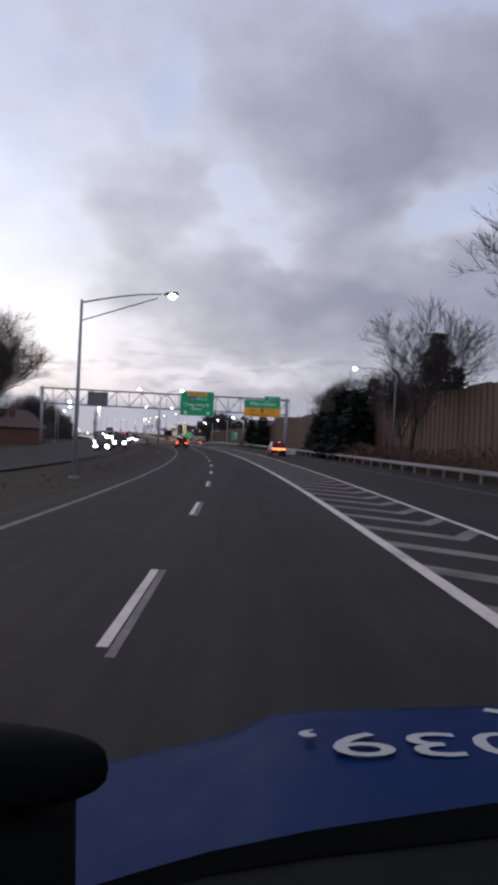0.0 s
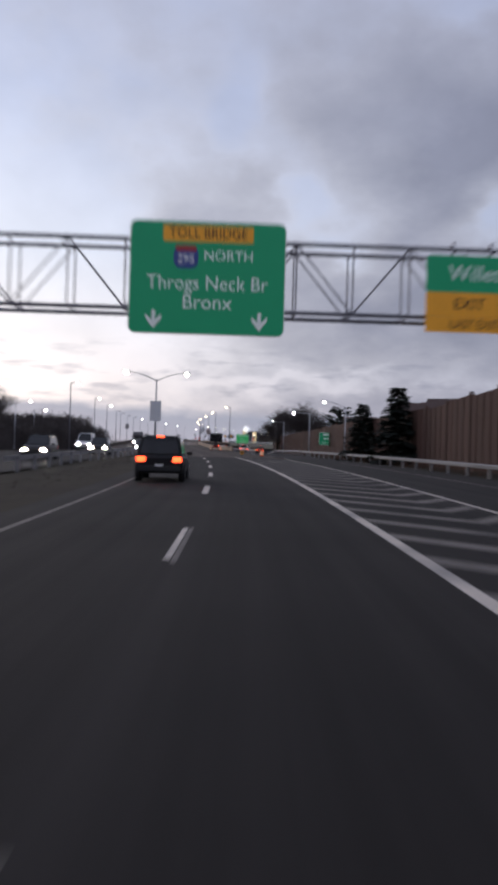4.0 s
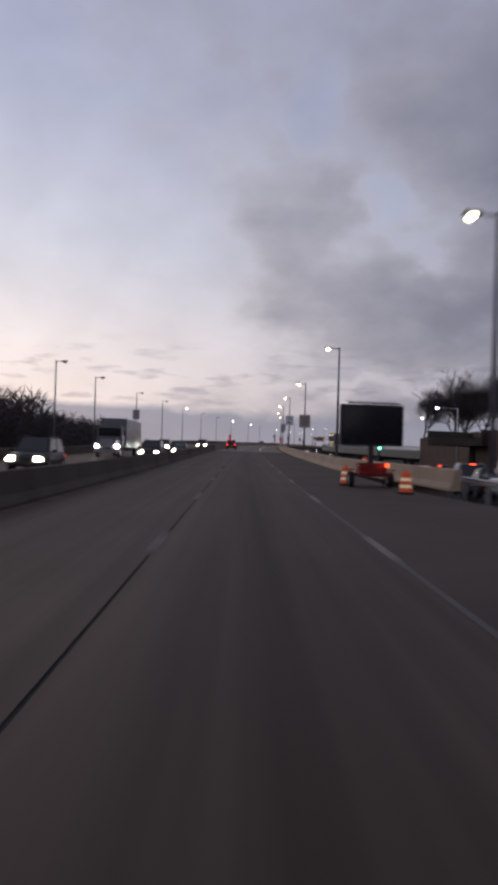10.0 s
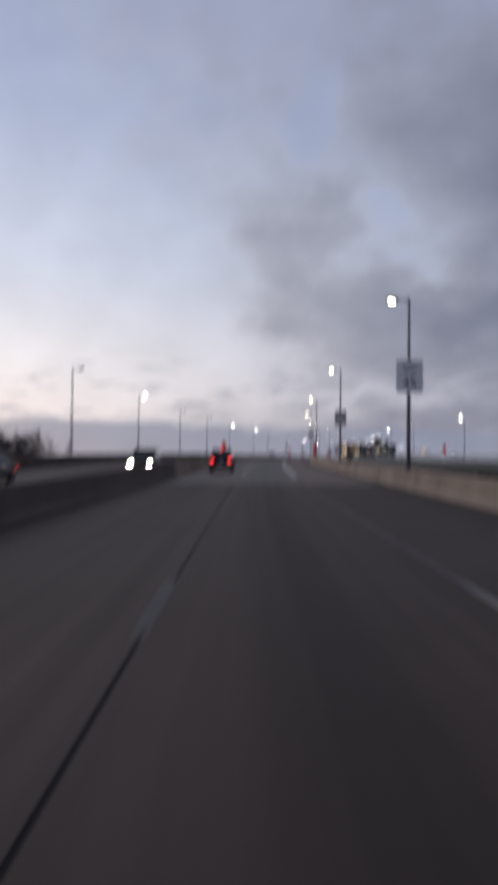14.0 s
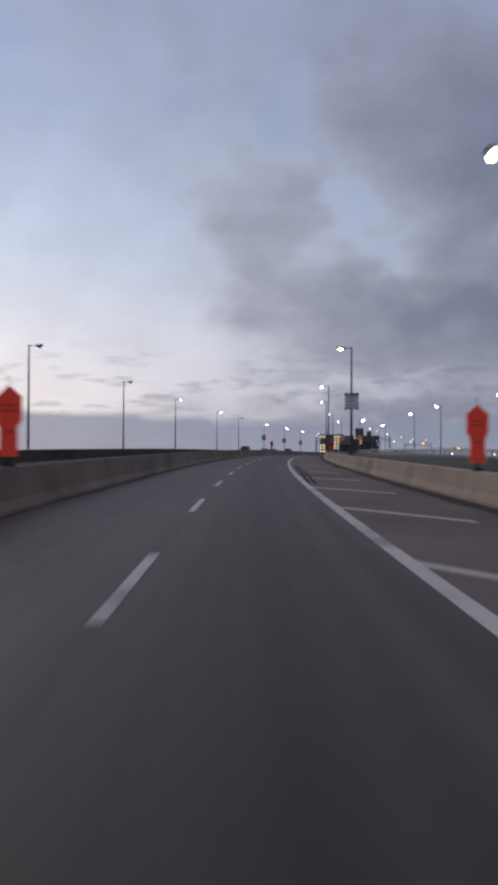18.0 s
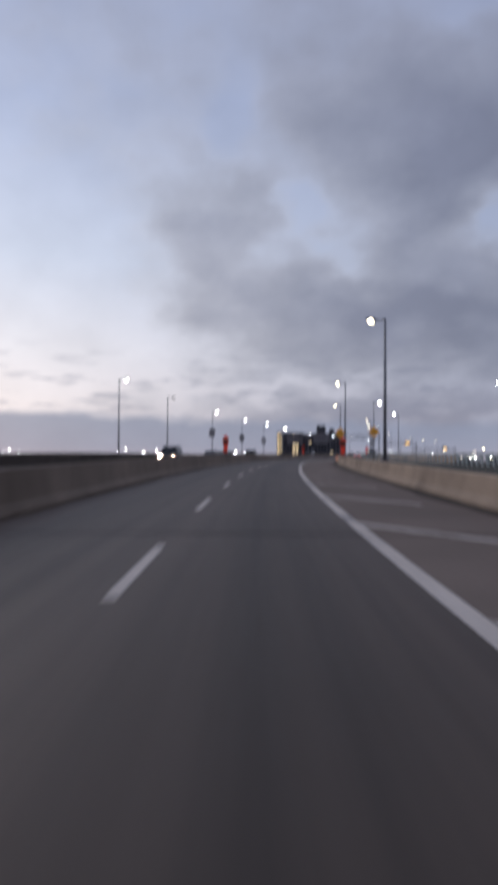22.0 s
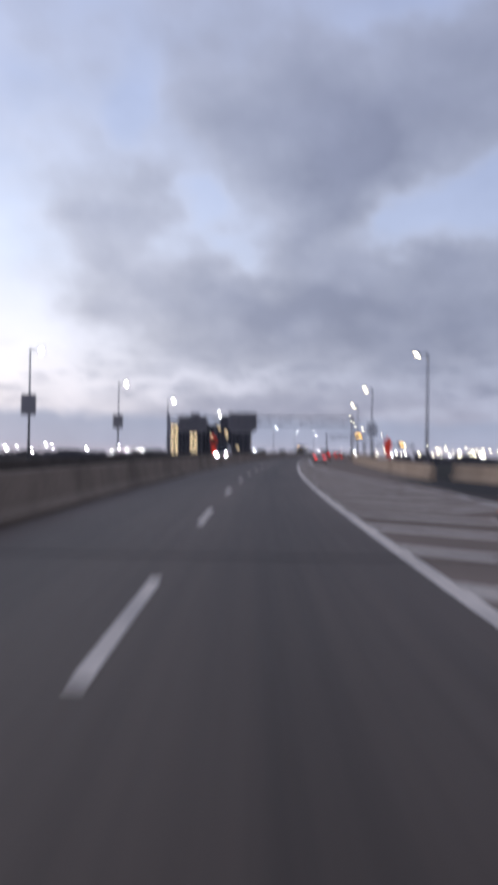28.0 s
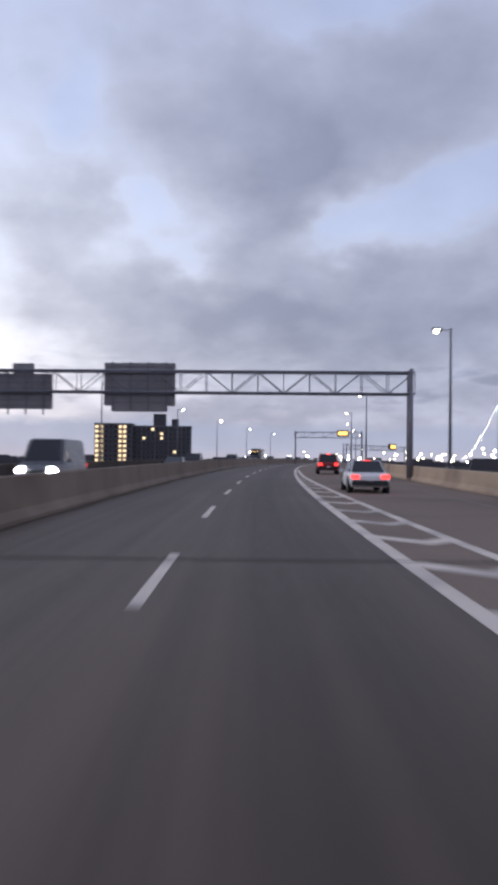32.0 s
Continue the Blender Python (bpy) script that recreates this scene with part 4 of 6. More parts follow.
for s, lat, h, k in ((74, -26, 15, 0), (82, -25.5, 16, 1), (87, -26.5, 15, 2), (78, -28.5, 14, 1), (96, -28, 15, 0), (91, -27.5, 16, 2), (64, -27, 14, 1), (104, -29, 14, 0), (118, -30, 12, 2)):
    tree("bare_tree", BARE[k], on(s, lat, -0.8, 29 * s), BARE_LABEL, "bare trees beyond the oncoming lanes", h / 12)


def wood_place(s, lat, turn):
    p = at(s, lat)
    return Matrix.Translation((p.x, p.y, min(p.z - 1.2, -1.9) if s > 230 else p.z - 1.0)) @ Matrix.Rotation(radians(turn), 4, "Z")


rng = random.Random(21)
for i in range(34):
    tree("bare_tree", BARE[i % 3], wood_place(175 + i * 8.5 + rng.uniform(-3, 3), -29 - rng.uniform(0, 24), 71 * i), BARE_LABEL, "bare woods along the far side", rng.uniform(6.5, 10.5) / 12)

# ---- noise wall and houses ----
wall_lat = lerp((-80, 18.4), (112, 18.4), (150, 17.2), (170, 16.8), (200, 17.4), (260, 21.5), (330, 27.8), (430, 37.6))
wall_top = lerp((-80, 6.9), (115, 6.9), (138, 6.2), (160, 4.9), (175, 4.7), (205, 4.4), (240, 4.1), (330, 3.6), (430, 2.8))
noise_wall = thing("noise_wall", Matrix.Identity(4), "tall brown timber noise wall of upright planks", "noise wall", kind="structure")
plank_mesh = mesh_of(box(fresh(), (0.60, 0.09, 1.0), (0, 0, 0.5), bevel=0.012), "plank", PLANK)
post_mesh = mesh_of(box(fresh(), (0.26, 0.26, 1.0), (0, 0, 0.5)), "post", PLANK)
far_wall = fresh()
s, n = -70.0, 0
while s < 388:
    m = on(s, wall_lat(s), 0)
    nxt = at(s + 0.64, wall_lat(s + 0.64))
    a = math.atan2(nxt.y - m.translation.y, nxt.x - m.translation.x)
    foot = -0.9 + ramp_drop(s)
    tall = wall_top(s) - foot + (0.14 if (n // 8) % 2 else 0.0)
    pm = Matrix.Translation(at(s, wall_lat(s), foot)) @ Matrix.Rotation(a, 4, "Z") @ Matrix.Translation((0, 0.05 * (n % 2), 0)) @ Matrix.Diagonal((1, 1, tall, 1))
    if 78 < s < 262:
        ob = new("plank", plank_mesh)
        ob.parent, ob.matrix_local = noise_wall, pm
        if n % 8 == 0:
            ob = new("post", post_mesh)
            ob.parent, ob.matrix_local = noise_wall, pm @ Matrix.Translation((0.3, 0, 0)) @ Matrix.Diagonal((1, 1, 1.03, 1))
    else:
        got = bmesh.ops.create_cube(far_wall, size=1)["verts"]
        bmesh.ops.transform(far_wall, matrix=pm @ Matrix.Translation((0, 0, 0.5)) @ Matrix.Diagonal((0.6, 0.09, 1, 1)), verts=got)
    s += 0.64
    n += 1
tagged(part("far_planks", far_wall, PLANK, noise_wall), kind="stuff")


def house(m, w, d, wall, roof, label, lit=0):
    """A gabled house: brick body, two roof slopes, chimney, windows; the gable faces -y."""
    h = thing("house", m, label, "house", "houses behind the wall")
    bm = fresh()
    v = [bm.verts.new(p) for p in ((-w / 2, -d / 2, -2), (w / 2, -d / 2, -2), (w / 2, -d / 2, wall), (0, -d / 2, wall + roof), (-w / 2, -d / 2, wall), (-w / 2, d / 2, -2), (w / 2, d / 2, -2), (w / 2, d / 2, wall), (0, d / 2, wall + roof), (-w / 2, d / 2, wall))]
    for f in ((0, 1, 2, 3, 4), (9, 8, 7, 6, 5), (1, 6, 7, 2), (5, 0, 4, 9)):
        bm.faces.new([v[i] for i in f])
    part("wall", bm, BRICKWORK, h)
    run = math.hypot(w / 2, roof)
    slope = math.degrees(math.atan2(roof, w / 2))
    for sgn in (-1, 1):
        part("roof", box(fresh(), (run + 0.5, d + 0.7, 0.18), (sgn * (w / 4 + 0.1), 0, wall + roof / 2 + 0.02), (0, sgn * slope, 0)), SHINGLE, h)
    part("chimney", box(fresh(), (0.7, 0.7, 2.2), (w * 0.22, 0, wall + roof * 0.8)), BRICKWORK, h)
    for x in (-w * 0.22, w * 0.22):
        win = part("window", box(fresh(), (1.1, 0.14, 1.4), (x, -d / 2, wall - 1.1)), TRIM, h)
        part("pane", box(fresh(), (0.9, 0.05, 1.2), (x, -d / 2 - 0.08, wall - 1.1)), LIT_WINDOW if lit else DARK_GLASS, win)
    return h


HOUSE_LABEL = "brick gabled house showing above the timber wall"
for s, lat, w, d, wall, roof, turn, lit in ((178, 27.0, 7.4, 8.2, 4.4, 3.1, 60, 0), (205, 31.0, 7.4, 7.4, 5.1, 3.4, 75, 0), (214, 34.3, 6.5, 7.4, 4.9, 3.3, 75, 0), (165, 27.8, 6.5, 7.4, 4.4, 2.5, 60, 1), (290, 42.5, 9.8, 8.2, 6.1, 3.3, 60, 0), (318, 50.7, 9.8, 9.8, 6.5, 2.5, 60, 0)):
    house(on(s, lat, -0.6, turn), w, d, wall, roof, HOUSE_LABEL, lit)
for s, lat, w in ((128, -31.0, 10), (150, -37.6, 9), (176, -47.4, 11), (215, -60.5, 10), (260, -71.9, 11), (310, -78.4, 10), (350, -86.6, 12), (390, -98.0, 10), (440, -114.4, 11), (480, -122.5, 12), (352, -86, 10)):
    house(on(s, lat, -2.0, -50), w, 8, 4.0 + 0.012 * (s - 120), 2.6, "small dark gabled house beyond the oncoming lanes")

# ---- guard rails ----
def guard_rail(name, lat, h, s0, s1, label):
    run = thing(name, Matrix.Identity(4), label, "guard rail", kind="structure")
    s = s0
    w = [(0.0, 0.78), (-0.06, 0.74), (-0.06, 0.70), (0.01, 0.655), (-0.06, 0.61), (-0.06, 0.57), (0.0, 0.53), (0.03, 0.53), (0.03, 0.78)]
    post = mesh_of(box(fresh(), (0.16, 0.10, 1.3), (0.1, 0, 0.08)), "post", GALV)
    while s < s1:
        e = min(s + 7.6, s1)
        ribbon("rail", [((lambda q, a=a: value(lat, q) + a), (lambda q, b=b: value(h, q) + b)) for a, b in w], s, e, 3.8, GALV, run, closed=True)
        for q in (s + 1.9, s + 5.7):
            if q < s1:
                ob = new("post", post)
                ob.parent, ob.matrix_local = run, on(q, value(lat, q), value(h, q))
        s = e
    return run


guard_rail("guard_rail_ramp", lambda s: ramp_right(s) - 0.2, ramp_drop, -70, 330, "galvanised steel guard rail along the exit ramp")
guard_rail("guard_rail_gore", lerp((204, 6.6), (235, 8.2), (262, 9.0), (290, 9.8)), lerp((196, 0.0), (290, -0.3)), 205, 300, "galvanised steel guard rail between road and ramp")
guard_rail("guard_rail_median", lerp((-70, -12.0), (150, -11.2), (180, -9.6), (196, -7.0)), -0.1, 130, 196, "galvanised steel guard rail on the median")


# ---- median lamps ----
for s, lat, h, sides, arm, rise in ((34.5, -7.6, 7.7, (1,), 3.6, 0.35), (97.5, -7.2, 6.9, (1, -1), 2.3, 0.75), (161.5, -6.3, 6.9, (1, -1), 2.3, 0.6)):
    lamp_post("median_lamp", on(s, lat, -0.15), h, arm, sides, LAMP, PALE_STEEL, "lit pale steel lamp with rising arms on the median", "median lamps", rise=rise)
ramp_lamps = [(70, 14.3), (135, 14.5), (223, 17.6), (278, 21.7), (333, 27.0)]
third = lamp_post("street_lamp", on(*ramp_lamps[0], 0), 8.7, 3.4, (-1,), LAMP, POLE, "lit dark steel street lamp beside the exit ramp", "ramp lamps")
copy_thing(third, on(*ramp_lamps[1], 0))
for s, lat in ramp_lamps[2:]:
    lamp_post("street_lamp", on(s, lat, ramp_drop(s)), 6.9 - ramp_drop(s), 2.4, (-1,), LAMP, PALE_STEEL, "lit pale steel street lamp before the timber wall", "ramp lamps")
lamp_post("street_lamp", on(186, 15.2, -0.1), 6.3, 2.3, (-1,), LAMP, PALE_STEEL, "lit pale steel street lamp with curved arm by guard rail", "ramp lamps", rise=0.55)
for s, lat in ((-6, -24.5), (48, -25.3), (150, -25.3), (185, -27.0), (222, -29.4), (262, -32.7)):
    lamp_post("street_lamp", on(s, lat, -0.3), 7.6, 2.0, (1,), LAMP, PALE_STEEL, "lit pale steel street lamp beyond the oncoming lanes", "far side lamps")


# ---- overhead sign gantries ----
def truss(parent, x0, x1, z0, z1, deep, steel, bay=2.0):
    """A box truss from x0 to x1 as chords, posts and diagonals, each a part."""
    for y in (-deep / 2, deep / 2):
        for z in (z0, z1):
            part("chord", rod(fresh(), (x0, y, z), (x1, y, z), 0.085, sides=8), steel, parent, smooth=True)
    n = int(round((x1 - x0) / bay))
    for i in range(n + 1):
        x = x0 + (x1 - x0) * i / n
        for y in (-deep / 2, deep / 2):
            part("strut", rod(fresh(), (x, y, z0), (x, y, z1), 0.035, sides=6), steel, parent)
            if i < n:
                e = x0 + (x1 - x0) * (i + 1) / n
                a, b = (z0, z1) if i % 2 else (z1, z0)
                part("diagonal", rod(fresh(), (x, y, a), (e, y, b), 0.035, sides=6), steel, parent)
        if i % 2 == 0:
            for z in (z0, z1):
                part("cross_tie", rod(fresh(), (x, -deep / 2, z), (x, deep / 2, z), 0.03, sides=6), steel, parent)


def legs(parent, x, top, deep, steel, foot=0.0):
    for y in (-deep / 2, deep / 2):
        part("leg", rod(fresh(), (x, y, foot), (x, y, top + 0.3), 0.16, sides=12), steel, parent, smooth=True)
    z = foot + 0.6
    while z < top - 1.4:
        part("leg_brace", rod(fresh(), (x, -deep / 2, z), (x, deep / 2, z + 1.4), 0.05, sides=6), steel, parent)
        part("leg_brace", rod(fresh(), (x, deep / 2, z), (x, -deep / 2, z + 1.4), 0.05, sides=6), steel, parent)
        z += 1.4


def brackets(parent, x0, x1, z0, z1, y, steel, n):
    for i in range(n):
        x = x0 + (x1 - x0) * (i + 0.5) / n
        part("sign_bracket", box(fresh(), (0.09, 0.12, z1 - z0), (x, y, (z0 + z1) / 2)), steel, parent)


def down_arrow(parent, x, z, y, material, tilt=0.0, size=1.0):
    """An arrow: shaft and barbs in one piece."""
    bm = fresh()
    pts = [(-0.07, 0.36), (0.07, 0.36), (0.07, -0.02), (0.30, 0.20), (0.30, 0.02), (0, -0.36), (-0.30, 0.02), (-0.30, 0.20), (-0.07, -0.02)]
    fr = [bm.verts.new((px * size, -0.006, pz * size)) for px, pz in pts]
    bk = [bm.verts.new((px * size, 0.006, pz * size)) for px, pz in pts]
    bm.faces.new(fr)
    bm.faces.new(bk[::-1])
    for i in range(len(pts)):
        j = (i + 1) % len(pts)
        bm.faces.new((fr[j], fr[i], bk[i], bk[j]))
    ob = part("arrow", bm, material, parent)
    ob.matrix_local = pose(x, y, z, 0, tilt, 0)


gantry = thing("sign_gantry", on(119, -0.12, 0.30) @ Matrix.Scale(0.817, 4), "grey steel box-truss gantry with green and yellow highway signs", "sign gantry", "gantries")
truss(gantry, -30.0, 14.6, 6.75, 9.45, 1.5, TRUSS, 2.25)
legs(gantry, 14.2, 9.45, 1.5, PALE_STEEL, -0.35)
legs(gantry, -29.6, 9.45, 1.5, PALE_STEEL, -0.95)
# panels and legends below glow faintly by material; no sign lighting is built
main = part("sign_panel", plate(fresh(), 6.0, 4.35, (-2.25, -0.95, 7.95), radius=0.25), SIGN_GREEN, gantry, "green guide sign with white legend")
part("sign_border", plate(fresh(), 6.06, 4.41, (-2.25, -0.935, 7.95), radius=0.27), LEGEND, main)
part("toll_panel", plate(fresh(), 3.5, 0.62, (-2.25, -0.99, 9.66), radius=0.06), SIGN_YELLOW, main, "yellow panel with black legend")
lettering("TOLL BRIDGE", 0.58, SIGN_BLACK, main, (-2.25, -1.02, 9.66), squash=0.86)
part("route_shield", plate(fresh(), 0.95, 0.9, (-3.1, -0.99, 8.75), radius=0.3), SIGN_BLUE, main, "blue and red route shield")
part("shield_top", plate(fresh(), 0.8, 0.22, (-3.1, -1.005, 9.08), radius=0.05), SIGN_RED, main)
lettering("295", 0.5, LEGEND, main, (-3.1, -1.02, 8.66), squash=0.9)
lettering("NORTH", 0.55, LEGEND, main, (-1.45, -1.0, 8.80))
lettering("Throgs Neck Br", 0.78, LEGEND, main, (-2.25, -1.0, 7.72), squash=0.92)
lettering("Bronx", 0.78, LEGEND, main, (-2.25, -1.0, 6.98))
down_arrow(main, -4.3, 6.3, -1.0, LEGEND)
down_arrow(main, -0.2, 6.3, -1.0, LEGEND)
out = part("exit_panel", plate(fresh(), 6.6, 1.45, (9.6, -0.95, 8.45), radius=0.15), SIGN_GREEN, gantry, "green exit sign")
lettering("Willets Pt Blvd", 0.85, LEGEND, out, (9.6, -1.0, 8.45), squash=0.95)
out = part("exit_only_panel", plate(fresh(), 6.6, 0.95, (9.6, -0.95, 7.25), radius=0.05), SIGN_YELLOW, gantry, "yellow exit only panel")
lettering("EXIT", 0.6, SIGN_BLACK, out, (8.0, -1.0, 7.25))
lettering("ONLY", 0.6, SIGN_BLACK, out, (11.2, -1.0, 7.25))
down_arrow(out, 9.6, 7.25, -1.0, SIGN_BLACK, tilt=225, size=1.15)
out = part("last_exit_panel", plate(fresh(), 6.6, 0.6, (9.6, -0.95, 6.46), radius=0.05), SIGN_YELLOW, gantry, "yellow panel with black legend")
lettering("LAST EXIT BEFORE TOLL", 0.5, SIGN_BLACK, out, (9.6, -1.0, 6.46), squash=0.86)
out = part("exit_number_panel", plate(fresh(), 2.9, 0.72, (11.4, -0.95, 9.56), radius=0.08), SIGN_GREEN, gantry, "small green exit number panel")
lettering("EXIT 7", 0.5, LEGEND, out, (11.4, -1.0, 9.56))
part("sign_back", plate(fresh(), 3.6, 2.6, (-20.0, 0.9, 7.95)), SIGN_BACK, gantry, "bare back of a sign")
for x0, x1 in ((-5.0, 0.5), (6.6, 12.6)):
    brackets(gantry, x0, x1, 6.3, 9.7, -0.84, TRUSS, 4)
blk = thing("concrete_block", on(116, 9.7, 0) @ Matrix.Scale(0.817, 4), "white concrete barrier block round the gantry foot", "barrier")
for k in range(3):
    part("block", box(fresh(), (0.6, 5.6, 0.85), (1.6, -7 + 5.8 * k, 0.42), bevel=0.06), SIGN_GREY, blk)
part("block", box(fresh(), (3.4, 0.6, 0.85), (0.0, -9.6, 0.42), (0, 0, 20), 0.06), SIGN_GREY, blk)

gantry2 = thing("sign_gantry", on(756, 0.1, 0.30) @ Matrix.Scale(0.817, 4), "grey steel box-truss gantry seen from behind its signs", "sign gantry", "gantries")
truss(gantry2, -27.6, 11.8, 6.85, 8.65, 1.4, TRUSS, 2.2)
legs(gantry2, 11.5, 8.65, 1.4, TRUSS, -0.37)
legs(gantry2, -27.3, 8.65, 1.4, TRUSS, -0.37)
for x, w, z0, z1 in ((-11.6, 6.2, 5.75, 9.5), (-22.3, 6.2, 5.4, 8.5)):
    p = part("sign_back", plate(fresh(), w, z1 - z0, (x, 0.95, (z0 + z1) / 2)), SIGN_BACK, gantry2, "ribbed grey back of a highway sign")
    for i in range(6):
        part("rib", box(fresh(), (w - 0.1, 0.05, 0.07), (x, 0.90, z0 + 0.3 + (z1 - z0 - 0.6) * i / 5)), TRUSS, p)
    for i in range(4):
        part("bracket", box(fresh(), (0.10, 0.14, z1 - z0 + 0.5), (x - w / 2 + w * (i + 0.5) / 4, 0.83, (z0 + z1) / 2 - 0.2)), TRUSS, p)
part("sign_tab", plate(fresh(), 1.9, 0.9, (-21.8, 0.95, 8.95)), SIGN_BACK, gantry2, "small sign tab from behind")
part("sign_tab", plate(fresh(), 4.9, 0.5, (-11.6, 0.95, 5.5)), SIGN_BACK, gantry2)
gantry3 = thing("sign_gantry", Matrix.Translation((-24.5, 886, 6.8)) @ Matrix.Rotation(radians(48), 4, "Z") @ Matrix.Scale(0.817, 4), "far steel gantry with an amber message board", "sign gantry", "gantries")
truss(gantry3, 0, 43, 6.6, 8.0, 1.2, TRUSS, 2.6)
legs(gantry3, 0.2, 8.0, 1.2, TRUSS, -9)
legs(gantry3, 42.8, 8.0, 1.2, TRUSS, -9)
part("message_board", box(fresh(), (5.0, 0.6, 1.8), (30, -0.9, 7.9), bevel=0.05), TRIM, gantry3)
part("message", box(fresh(), (3.2, 0.05, 0.8), (30, -1.24, 7.9)), AMBER, gantry3, "glowing amber message")
gantry4 = thing("sign_gantry", on(872, -0.1, 0.30) @ Matrix.Scale(0.817, 4), "far steel gantry with an amber message board", "sign gantry", "gantries")
truss(gantry4, -2.5, 15, 6.6, 8.0, 1.2, TRUSS, 2.5)
legs(gantry4, -2.3, 8.0, 1.2, TRUSS, -0.37)
legs(gantry4, 14.8, 8.0, 1.2, TRUSS, -0.37)
part("message_board", box(fresh(), (3.0, 0.6, 1.5), (10, -0.9, 7.7), bevel=0.05), TRIM, gantry4)
part("message", box(fresh(), (2.2, 0.05, 0.8), (10, -1.24, 7.7)), AMBER, gantry4, "glowing amber message")


# ---- green signs on posts and on the wall ----
def guide_sign(m, w, h, z, lines, material, label, posts=True, foot=-1.6):
    g = thing("guide_sign", m, label, "road sign", "green guide signs")
    p = part("panel", plate(fresh(), w, h, (0, 0, z), radius=0.2), material, g)
    part("border", plate(fresh(), w + 0.08, h + 0.08, (0, 0.015, z), radius=0.24), LEGEND, p)
    n = len(lines)
    for i, line in enumerate(lines):
        zz = z + h / 2 - h * (i + 0.5) / n
        if isinstance(line, str):
            lettering(line, h / n * 0.66, LEGEND, p, (0, -0.04, zz), squash=0.9)
        else:
            bars(p, [(x * w, zz, ww * w, h / n * 0.42) for x, ww in line], LEGEND, -0.035)
    if posts:
        for x in (-w * 0.28, w * 0.28):
            part("post", box(fresh(), (0.14, 0.16, z + h / 2 - foot - 0.1), (x, 0.12, (z + h / 2 + foot - 0.1) / 2)), BARK, g)
    return g


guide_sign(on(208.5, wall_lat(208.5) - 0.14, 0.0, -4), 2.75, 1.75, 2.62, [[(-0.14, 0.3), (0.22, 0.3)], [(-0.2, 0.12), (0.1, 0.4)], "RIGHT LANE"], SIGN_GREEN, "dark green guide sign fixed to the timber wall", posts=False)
# this sign's panel has the headlit green, its brightness painted in
guide_sign(on(224, 6.7, 0.3, -4) @ Matrix.Scale(0.817, 4), 2.4, 1.75, 2.5, ["Willets Point", "Blvd", "LEFT LANE"], SIGN_HEADLIT, "green guide sign with white legend on two posts")


# ---- plates on lamp posts ----
def post_sign(m, w, h, z, label, material, rows, group="plates on lamp posts"):
    g = thing("road_sign", m, label, "road sign", group)
    p = part("panel", plate(fresh(), w, h, (0, 0, z), 0.02, 0.06), material, g)
    for k in (-0.3, 0.3):
        part("clamp", box(fresh(), (0.30, 0.16, 0.06), (0, 0.10, z + k * h)), GALV, g)
    for row in rows:
        if row[0] == "text":
            lettering(row[1], row[2], SIGN_BLACK, p, (0, -0.018, z + row[3]), squash=row[4])
        else:
            part(*row[1:3], p)
    return g


OFF = -0.2
speed = [("text", "SPEED", 0.30, 0.62, 1.0), ("text", "LIMIT", 0.30, 0.30, 1.0), ("text", "45", 0.85, -0.38, 1.0)]
post_sign(on(356.5, 6.34, 0.30) @ Matrix.Translation((0, OFF, 0)) @ Matrix.Scale(0.817, 4), 1.52, 1.85, 6.0, "white speed limit sign clamped to a lamp post", SIGN_GREY, speed)
post_sign(on(711.3, 10.2, 0.30) @ Matrix.Translation((0, OFF, 0)) @ Matrix.Scale(0.817, 4), 1.5, 1.9, 4.75, "white speed limit sign clamped to a lamp post", SIGN_GREY, speed)
g = post_sign(on(468.2, 6.34, 0.30) @ Matrix.Translation((0, OFF, 0)) @ Matrix.Scale(0.817, 4), 1.25, 1.5, 5.6, "white traffic law sign clamped to a lamp post", SIGN_GREY, [("text", "UNSAFE", 0.27, 0.32, 0.95), ("text", "LANE", 0.27, 0.0, 0.95), ("text", "CHANGE", 0.27, -0.32, 0.95)])
band = part("band", box(fresh(), (1.25, 0.01, 0.22), (0, -0.016, 6.23)), SIGN_BLACK, g)
lettering("STATE LAW", 0.18, LEGEND, band, (0, -0.028, 6.23))
part("band", box(fresh(), (1.25, 0.01, 0.2), (0, -0.016, 4.96)), SIGN_BLACK, g)
bars(g, [(-0.3, 4.96, 0.4, 0.09), (0.25, 4.96, 0.5, 0.09)], LEGEND, -0.026)
g = post_sign(on(324, 6.6, 0.30) @ Matrix.Translation((0, OFF, 0)) @ Matrix.Scale(0.817, 4), 1.6, 1.85, 5.0, "faded pinkish sign clamped to a lamp post", mat("faded_sheeting", (0.42, 0.34, 0.32), 0.6, 0.2, 0.6, 0.02), [])
bars(g, [(0, 5.55, 1.2, 0.14), (0, 5.2, 1.1, 0.14), (0, 4.85, 1.2, 0.14), (0, 4.5, 1.0, 0.14)], mat("faded_legend", (0.24, 0.15, 0.145), 0.6, 0.3, 0.3, 0.02), -0.02)
g = post_sign(on(389, 6.34, 0.30) @ Matrix.Translation((0, OFF, 0)) @ Matrix.Scale(0.817, 4), 1.2, 1.55, 5.3, "dark grey sign seen against the sky on a lamp post", SIGN_BACK, [])
bars(g, [(0, 5.65, 0.9, 0.12), (0, 5.35, 0.8, 0.12), (0, 5.0, 0.9, 0.12)], SIGN_GREY, -0.02)
